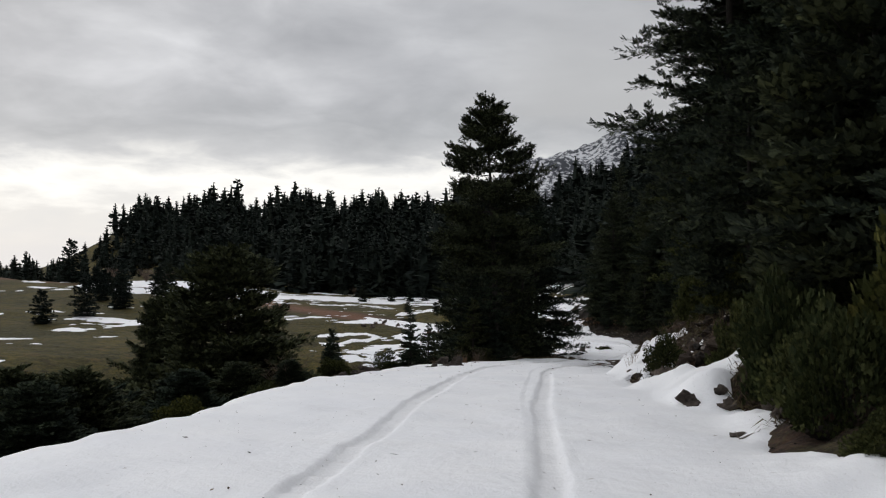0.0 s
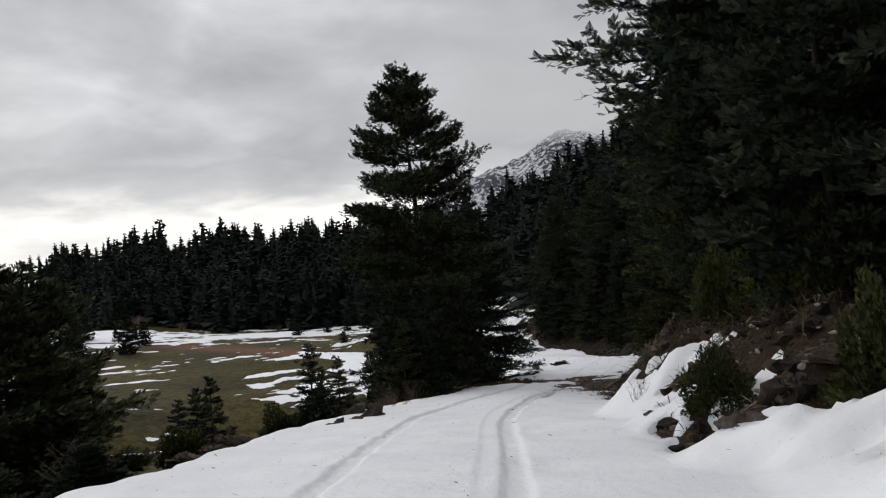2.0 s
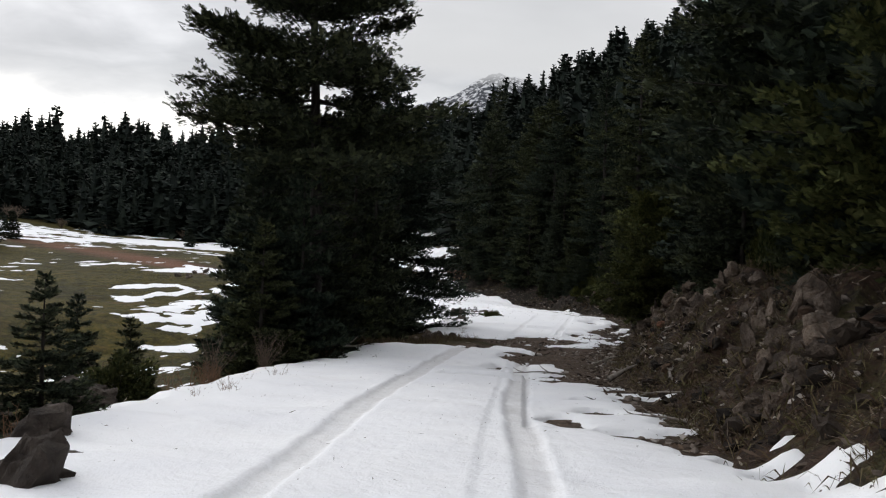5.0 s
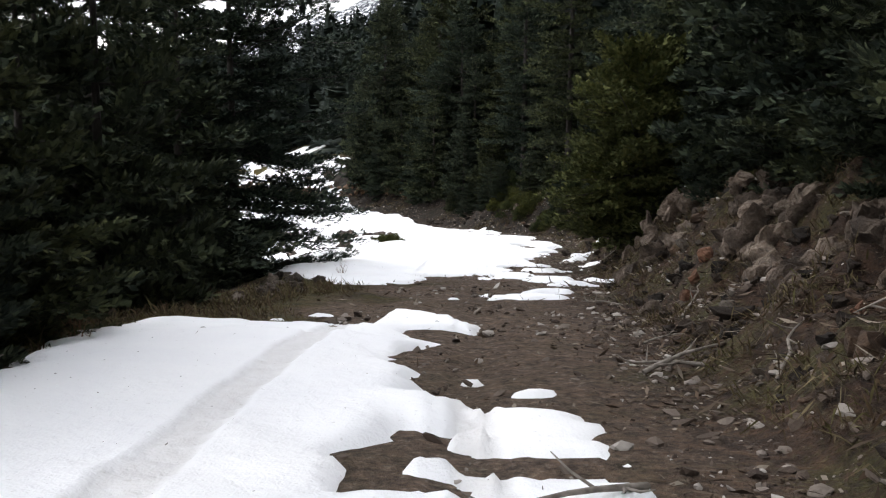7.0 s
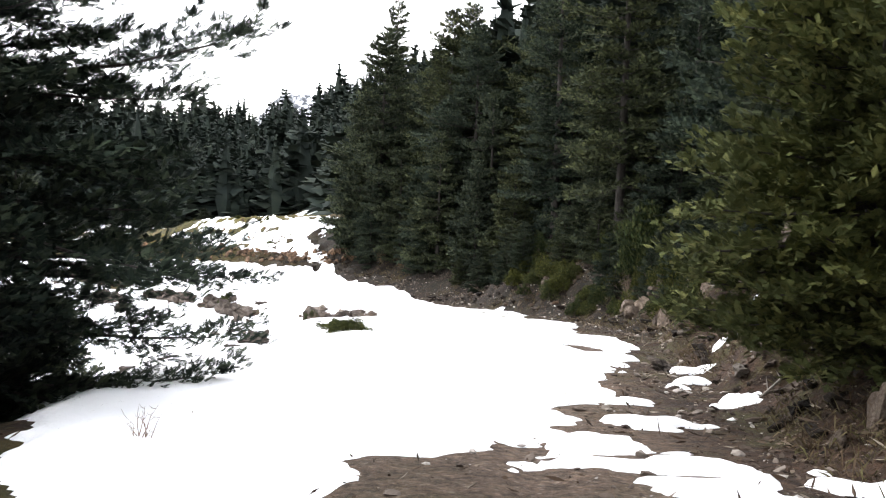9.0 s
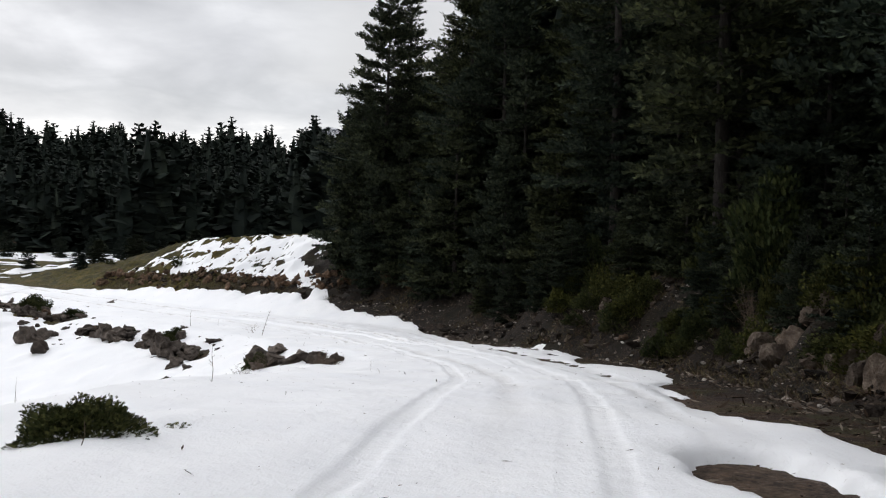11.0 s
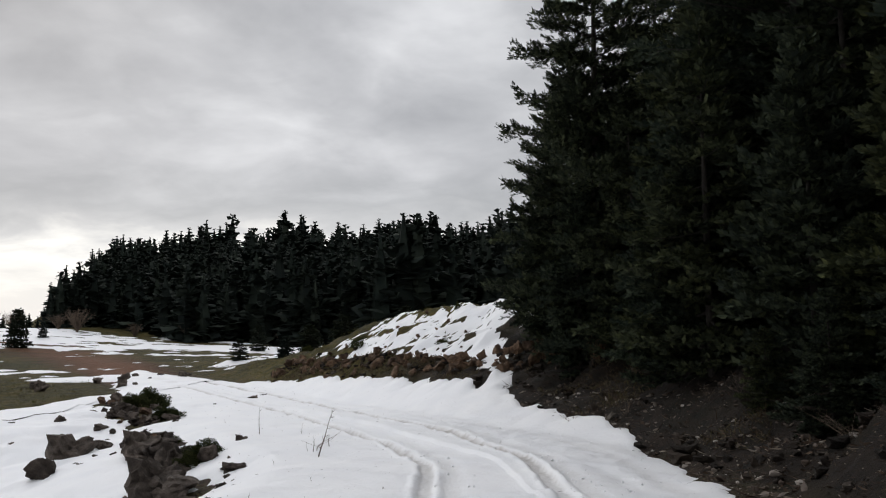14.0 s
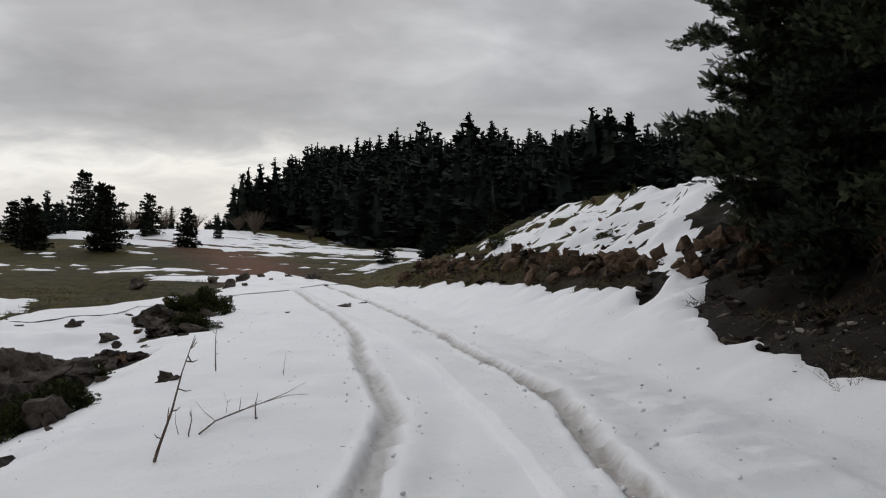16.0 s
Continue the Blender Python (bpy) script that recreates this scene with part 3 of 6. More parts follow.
def snow_margin(x, y, s, u):
    """How far inside the snow a place lies, in about metres; below zero it is bare."""
    left, right = np.interp(s, SNOW_EDGE[:, 0], SNOW_EDGE[:, 1]), np.interp(s, SNOW_EDGE[:, 0], SNOW_EDGE[:, 2])
    ragged = 0.30 * rough(x, y, 1.0, 4, 71) + 0.35 * rough(x, y, 3.2, 2, 75)
    calm = np.clip((s - 12) / 8, 0, 1) * np.clip((62 - s) / 6, 0, 1)
    m = np.minimum(u - left, (right - u) * 1.0) + ragged * (0.55 + 0.6 * calm * (u > -1))
    # thaw streaks across the half bare stretch
    m = m - np.where(s < 34, 1.5, 0.6) * np.clip(grain(s * 1.6, u * 0.8, 0.8, 81) - 0.25, 0, 1) * ((s > 25) & (s < 62) & (u > -0.4))
    torn = rough(s * 1.7, u * 0.7, 0.55, 3, 73)
    m = m + (0.16 + 0.3 * (s < 34) * (u > 0)) * torn * calm * (u > -1.2)
    m = m + 0.22 * rough(x, y, 0.6, 4, 77) * np.clip((s - 22) / 4, 0, 1) * np.clip((64 - s) / 4, 0, 1)
    # the far end of the snow above the bare stretch
    end = np.where(u < -1.0, 41.0, 43.0) - s + 0.35 * torn
    m = np.where((s > 40) & (s < 47) & (u < 0.2) & (m > end), end, m)
    # leftovers on the bare stretch, and the bare strip between the rocks
    for cs, cu, rs, ru in ((46.2, 1.05, 0.5, 0.55), (50.6, 1.5, 0.6, 0.75), (49.2, 2.2, 0.5, 0.35), (51.4, 0.9, 0.4, 0.4), (53.3, 1.6, 0.3, 0.5), (55.2, 3.2, 0.3, 0.3), (50.5, 3.0, 0.4, 0.4), (49.4, 3.3, 0.3, 0.3), (35.4, 0.8, 1.3, 0.48), (44.8, -0.4, 0.18, 0.16), (42.0, -1.95, 0.26, 0.34), (41.2, -3.2, 0.18, 0.2), (77.6, 8.2, 0.9, 1.1), (54.2, 6.1, 0.3, 0.8), (58.8, 4.3, 0.25, 0.25), (59.1, 3.75, 0.2, 0.2), (101.5, 12.5, 0.8, 1.2), (55.0, 1.7, 0.3, 0.5), (57.2, 2.5, 0.35, 0.4), (58.6, 3.2, 0.3, 0.3), (54.0, 2.4, 0.22, 0.3), (47.0, 1.6, 0.25, 0.4)):
        m = np.maximum(m, 0.16 - 0.2 * (((s - cs) / rs) ** 2 + ((u - cu) / ru) ** 2) + 0.3 * ragged + 0.58 * torn + 0.16 * rough(x, y, 0.35, 3, 79))
    for cs, cu, ls, wu, count, size in HEAPS:
        d = np.sqrt(((s - cs) / (ls * 1.1)) ** 2 + ((u - cu) / (wu * 1.3)) ** 2)
        m = np.where(d < 3, np.minimum(m, (d - 0.78 + 0.5 * rough(x, y, 0.8, 3, 86)) * 0.5), m)
    m = m - 0.3 * np.exp(-((u + 4.8 + 0.4 * grain(s, u, 3.0, 82)) / 0.75) ** 2) * np.clip(grain(s, u, 2.2, 84) + 0.5 + 0.8 * rough(x, y, 0.8, 3, 86), 0, 1) * ((s > 90) & (s < 120))
    # patches on the bank and under the trees
    for cs, cu, rs, ru, k in ((61.6, 1.45, 0.9, 0.5, 2.8), (50.2, -0.95, 0.3, 0.5, 1.2), (82.5, 1.75, 1.4, 0.18, 3.0), (79.9, 2.05, 1.6, 0.2, 3.2), (76.9, 1.95, 0.8, 0.13, 3.0), (75.2, 1.95, 0.7, 0.1, 2.8), (72.8, 2.1, 0.45, 0.13, 2.8), (80.6, 3.0, 1.3, 0.13, 1.4), (78.6, 2.9, 0.4, 0.12, 1.2), (68.0, 1.85, 0.5, 0.12, 1.0), (118.5, -0.6, 4.0, 0.9, 0.9), (112.0, -1.6, 2.5, 0.8, 0.8), (27.3, 0.85, 0.6, 0.28, 2.6), (28.4, 1.4, 0.3, 0.3, 1.6), (32.0, -0.3, 0.22, 0.8, 4.5), (33.0, 0.5, 0.35, 0.7, 3.0), (30.9, 1.9, 0.22, 0.3, 1.3), (29.9, 1.5, 0.15, 0.45, 2.2), (29.4, 2.2, 0.3, 0.25, 1.2), (26.4, 1.2, 0.3, 0.25, 1.6), (17.0, 2.95, 0.35, 0.3, 1.6), (16.2, 2.6, 0.2, 0.18, 1.2), (18.9, 2.7, 0.25, 0.4, 1.3), (15.0, 2.3, 0.3, 0.12, 1.2), (66.0, 2.9, 0.4, 0.25, 0.7), (70.6, 2.7, 0.35, 0.3, 0.7), (65.2, 2.4, 0.2, 0.4, 0.7)):
        m = m - k * np.exp(-(((s - cs) / rs) ** 2 + ((u - cu + 0.25 * ragged + 0.12 * torn) / ru) ** 2) ** 2)
    bankside = rough(x, y, 2.0, 4, 83) * 0.9 - np.where(s < 24, 0.92, np.where((u > 7.5) & (s < 84), 0.45, 9.0)) - 0.02 * np.clip(u - 6, 0, 40)
    m = np.maximum(m, np.where((u > 2.6) & (s < 100), bankside, -9))
    # the mound beside the bend: long streaks of snow between bands of rock
    streak = 0.26 + 0.75 * rough(s * 0.55, u * 1.7, 1.3, 4, 85) + 0.7 * rough(x, y, 0.5, 4, 88) - 0.25 * np.clip(u - 10, 0, 9)
    brink = 96.4 + 2.1 * np.clip(u - 3.9, 0, 4.2)
    gully = 0.7 - np.abs(s - brink - 1.2) * 0.6
    above = np.maximum(np.minimum(streak, (u - 6.0) * 0.6), gully - 0.3 * np.clip(u - 11, 0, 9) + 0.4 * rough(x, y, 1.4, 3, 87))
    m = np.maximum(m, np.where((u > 4.0) & (s > 96) & (s < 122), np.minimum(above, (s - brink) * 0.55 + 0.5 * rough(x, y, 0.9, 3, 89)), -9))
    # scattered leftovers on the meadow
    leaf = 1.1 * rough(x * 0.42, y * 1.05, 3.8, 5, 91) + 0.4 * rough(x * 0.45, y * 1.3, 1.5, 2, 93) - 1.34 + 1.0 * bump(x, y, -8, 80, 8, 26) + 1.15 * bump(x, y, -14, 118, 7, 16) + 0.9 * bump(x, y, -12, 94, 5, 8) + 0.45 * rough(x * 0.6, y * 1.4, 0.9, 2, 94) + 0.5 * bump(x, y, -55, 125, 20, 16)
    leaf = leaf + 2.4 * np.exp(-((y - 176 - 5 * rough(x, y, 30, 2, 95)) / 11.5) ** 2) * np.clip((x + 92) / 12, 0, 1) * (x < 40) + 0.9 * bump(x, y, -78, 196, 14, 10)
    m = np.maximum(m, np.where((u < -11) | (s > 134), leaf * 0.7, -9))
    return m


# how far the ruts lie right of their usual line, along the track
RUT_SHIFT = np.array([(-60, -0.15), (6, -0.14), (10, 0.02), (15, 0.0), (20, 0.12), (25, 0.1), (29, -0.03), (37, 0.02), (41, 0.02), (44, 0), (55, 0), (58, 0.1), (69, 0.1), (72, 0.15), (83, 0.0), (88.5, 0.2), (91, 0.25), (94, 0.55), (97.5, 0.5), (104, 0.8), (109, 1.1), (125, 1.2)])


def build_snow(name, label, gx, gy, keep, lift=0.0):
    s, u, _ = track_coords(gx, gy)
    m = snow_margin(gx, gy, s, u)
    deep = np.where(m > 0, 0.06 * (1 - np.exp(-m / 0.04)) + 0.12 * (1 - np.exp(-m / 0.7)), np.maximum(m * 0.6, -0.08))
    deep = np.where((m > 0) & (s > 96) & (u > 4.8), deep * 0.3, deep)
    deep = np.where((m > 0) & (s > 26) & (s < 56) & ((u > 0.4) | (s > 39.5)), deep * 0.55, deep)
    verge = np.clip((u - 0.9) / 0.7, 0, 1) * np.clip((s - 69) / 3, 0, 1) * np.clip((89 - s) / 3, 0, 1)
    deep = np.where(m > 0, deep * (1 - 0.75 * verge), deep)
    dune = (0.035 * rough(gx, gy, 1.8, 3, 97) + 0.010 * rough(gx, gy, 0.45, 3, 98)) * np.where((s > 80) & (u > 1.8), 0.4, 1.0)
    deep = deep + np.where(m > 0.06, dune * (1 - 0.7 * verge) * np.clip(m * 1.5, 0, 1), 0)
    shift = np.interp(s, RUT_SHIFT[:, 0], RUT_SHIFT[:, 1])
    sway = -shift + 0.02 * np.sin(s * 0.33) + 0.02 * np.sin(s * 0.71 + 1) + 0.02 * grain(s, u, 0.6, 100)
    on = np.clip((44 - s) / 3, 0, 1) + np.clip((s - 49) / 4, 0, 1) * np.clip((140 - s) / 20, 0, 1)
    on = on * (1 - 0.5 * np.clip((s - 55) / 3, 0, 1) * np.clip((84 - s) / 4, 0, 1))
    packed = np.clip((s - 20) / 8, 0, 1) * np.clip((46 - s) / 3, 0, 1)
    groove = lambda c, w: np.exp(-((u + sway - c) / (w + 0.05 * packed)) ** 8)
    lip = lambda c, w: np.exp(-((np.abs(u + sway - c) - w) / 0.05) ** 2)
    tread = 1 + 0.4 * grain(s * 3, u * 2, 0.5, 99) + 0.45 * np.sin(s * 19)
    ruts = (groove(-1.42, 0.115) + groove(0.32, 0.115)) * on
    late = np.clip((s - 60) / 6, 0, 1) * np.clip((96 - s) / 8, 0, 1)
    drift = 0.25 * np.sin(s * 0.13)
    more = (groove(-0.80 + drift, 0.13) + groove(0.95 + drift, 0.14) + 0.7 * groove(1.75 - drift, 0.16)) * late
    lips = (lip(-1.42, 0.19) + lip(0.32, 0.19)) * on
    crumbs = np.clip(rough(gx, gy, 0.2, 2, 103), 0, 1)
    plough = np.clip((s - 82) / 6, 0, 1) * np.clip((104 - s) / 6, 0, 1) * np.exp(-((u - 1.7) / 0.7) ** 2)
    deep = deep + np.where(m > 0.2, 0.05 * plough * np.clip(rough(gx, gy, 0.3, 3, 105), -0.4, 1), 0)
    deep = np.where(m > 0, np.maximum(deep - (0.042 + 0.066 * np.clip((s - 82) / 8, 0, 1)) * ruts * tread - 0.03 * more * tread + (0.004 + 0.024 * np.clip((s - 70) / 10, 0, 1)) * lips * (0.4 + 1.5 * crumbs), 0.014 + 0.014 * crumbs * ruts), deep)
    z = ground_height(gx, gy) + deep + lift
    faces = grid_faces(*gx.shape)
    ok = (m.ravel()[faces].max(1) > -0.05) & keep(gx, gy, s, u).ravel()[faces].any(1)
    faces = faces[ok]
    used, back = np.unique(faces, return_inverse=True)
    me = mesh_data(name, np.stack([gx, gy, z], -1).reshape(-1, 3)[used], back.reshape(-1, 4), SNOW, True)
    add_values(me, "worn", np.clip((0.55 * groove(0.32, 0.13) * np.clip((s - 84) / 6, 0, 1) * on * (0.5 + crumbs) + ruts * (0.16 + 0.24 * packed + 0.6 * np.clip((s - 80) / 12, 0, 1)) + 0.25 * more), 0, 1).ravel()[used])
    tagged(new(name, me), label, "snow", kind="structure")


def graded(stops):
    """Steps of changing width: rows of (from, step), the last one closing."""
    out = []
    for (a, step), (b, _) in zip(stops, stops[1:]):
        out.append(np.arange(a, b - step * 0.5, step))
    return np.concatenate(out + [[stops[-1][0]]])


NEAR_S, NEAR_U = (-9.0, 128.0), (-6.9, 6.3)
across = graded([(NEAR_U[0], 0.16), (-4.6, 0.11), (-1.80, 0.036), (-1.05, 0.11), (-0.05, 0.036), (0.70, 0.10), (4.4, 0.16), (NEAR_U[1], 0.1)])
lay = np.meshgrid(np.arange(NEAR_S[0], NEAR_S[1], 0.115), across, indexing="ij")
build_snow("snow_on_track", "old white snow with two wheel ruts on the track", *off_track(*lay), lambda x, y, s, u: x < 1e9)
beside = lambda x, y, s, u: (s < NEAR_S[0]) | (s > NEAR_S[1] - 0.3) | (u < NEAR_U[0] + 0.1) | (u > NEAR_U[1] - 0.1)
NEAR_X, NEAR_Y = (-6.5, 32.0), (-9.0, 130.0)
inside = lambda x, y: (x >= NEAR_X[0]) & (x <= NEAR_X[1]) & (y >= NEAR_Y[0]) & (y <= NEAR_Y[1])
build_snow("snow_beside_track", "old snow in patches on the slopes beside the track", *np.meshgrid(np.arange(NEAR_X[0], NEAR_X[1] + 0.01, 0.18), np.arange(NEAR_Y[0], NEAR_Y[1] + 0.01, 0.18), indexing="ij"), beside)
build_snow("snow_on_meadow", "thin leftover snow patches on the meadow", *np.meshgrid(np.arange(-140, 60.1, 0.5), np.arange(30, 240.1, 0.5), indexing="ij"), lambda x, y, s, u: ~inside(x, y), 0.03)


# ---------------------------------------------------------------- the far mountain in the cloud
def build_mountain():
    xs, ys = np.linspace(-700, 1500, 150), np.linspace(1150, 2600, 90)
    gx, gy = np.meshgrid(xs, ys, indexing="ij")
    ridge = 268 / (1 + np.exp(-(gx + 8 + 26 * rough(gx, gy, 120, 4, 119)) / 62)) * np.exp(-((gy - 1750) / 420) ** 2)
    z = ridge * (1 + 0.10 * rough(gx, gy, 150, 5, 121)) + 14 * rough(gx, gy, 60, 5, 123) - 30
    me = mesh_data("mountain", np.stack([gx, gy, z], -1).reshape(-1, 3), grid_faces(len(xs), len(ys)), MOUNTAIN, True)
    tagged(new("backdrop", me), "far snow-dusted mountain slope with dark firs", "mountain", kind="structure")


def cloud_material():
    """A low cloud lying on the ridge: grey, thicker upwards, with torn lower edges."""
    m = bpy.data.materials.new("ridge_cloud")
    m.use_nodes = True
    nt = m.node_tree
    nt.nodes.clear()
    p = place(nt)
    xyz = nt.nodes.new("ShaderNodeSeparateXYZ")
    nt.links.new(p, xyz.inputs[0])
    high = math_node(nt, "DIVIDE", math_node(nt, "SUBTRACT", xyz.outputs["Z"], 170.0), 34.0)
    torn = math_node(nt, "MULTIPLY", math_node(nt, "SUBTRACT", noise_at(nt, p, 0.012, 4), 0.5), 1.5)
    alpha = ramp(nt, math_node(nt, "ADD", high, torn), [(0.0, (0, 0, 0)), (0.8, (0.97, 0.97, 0.97))])
    top = ramp(nt, math_node(nt, "DIVIDE", math_node(nt, "SUBTRACT", 400.0, xyz.outputs["Z"]), 190.0), [(0.0, (0, 0, 0)), (1.0, (1, 1, 1))])
    ends = ramp(nt, math_node(nt, "DIVIDE", math_node(nt, "ADD", xyz.outputs["X"], 60.0), 150.0), [(0.0, (0, 0, 0)), (1.0, (1, 1, 1))])
    top = math_node(nt, "MULTIPLY", top, ends)
    glow = node(nt, "ShaderNodeEmission", Strength=0.40)
    glow.inputs["Color"].default_value = (0.97, 0.98, 1.0, 1)
    clear, mixed, out = nt.nodes.new("ShaderNodeBsdfTransparent"), nt.nodes.new("ShaderNodeMixShader"), nt.nodes.new("ShaderNodeOutputMaterial")
    nt.links.new(math_node(nt, "MULTIPLY", alpha, top), mixed.inputs[0])
    nt.links.new(clear.outputs[0], mixed.inputs[1])
    nt.links.new(glow.outputs[0], mixed.inputs[2])
    nt.links.new(mixed.outputs[0], out.inputs["Surface"])
    return m


def build_cloud():
    gx, gz = np.meshgrid(np.linspace(-70, 1300, 40), np.linspace(100, 405, 14), indexing="ij")
    gy = 1180 + 60 * rough(gx, gz, 300, 2, 127)
    me = mesh_data("cloud", np.stack([gx, gy, gz], -1).reshape(-1, 3), grid_faces(*gx.shape), cloud_material(), True)
    tagged(new("backdrop", me), "low grey cloud hiding the mountain's ridge", "cloud", kind="structure")


build_cloud()
build_mountain()


# ---------------------------------------------------------------- trees
def tube(path, radii, sides=7):
    """Rings round a path: places and four-cornered faces."""
    path, radii = np.asarray(path, float), np.asarray(radii, float)
    way = np.gradient(path, axis=0)
    way /= np.linalg.norm(way, axis=1, keepdims=True) + 1e-9
    ref = np.where(np.abs(way[:, 2:3]) > 0.9, np.array([[1.0, 0, 0]]), np.array([[0, 0, 1.0]]))
    a = np.cross(way, ref)
    a /= np.linalg.norm(a, axis=1, keepdims=True) + 1e-9
    b = np.cross(way, a)
    ang = np.linspace(0, 2 * np.pi, sides, endpoint=False)
    v = path[:, None] + radii[:, None, None] * (np.cos(ang)[None, :, None] * a[:, None] + np.sin(ang)[None, :, None] * b[:, None])
    f = []
    for i in range(len(path) - 1):
        for k in range(sides):
            f.append((i * sides + k, i * sides + (k + 1) % sides, (i + 1) * sides + (k + 1) % sides, (i + 1) * sides + k))
    return v.reshape(-1, 3), np.array(f)


def joined(pieces):
    vs, fs, n = [], [], 0
    for v, f in pieces:
        vs.append(v)
        fs.append(f + n)
        n += len(v)
    return np.vstack(vs), np.vstack(fs)


def sprigs(base, way, side, length, width, bend):
    """Needle-covered twigs: slender folded lozenges, one four-cornered face each."""
    length, width, bend = length[:, None], width[:, None], bend[:, None]
    mid = base + way * length * 0.5
    tip = base + way * length
    tip[:, 2:3] += bend * length
    v = np.stack([base, mid + side * width, tip, mid - side * width], 1).reshape(-1, 3)
    return v, np.arange(len(v)).reshape(-1, 4)


def unit(v):
    return v / (np.linalg.norm(v, axis=-1, keepdims=True) + 1e-9)


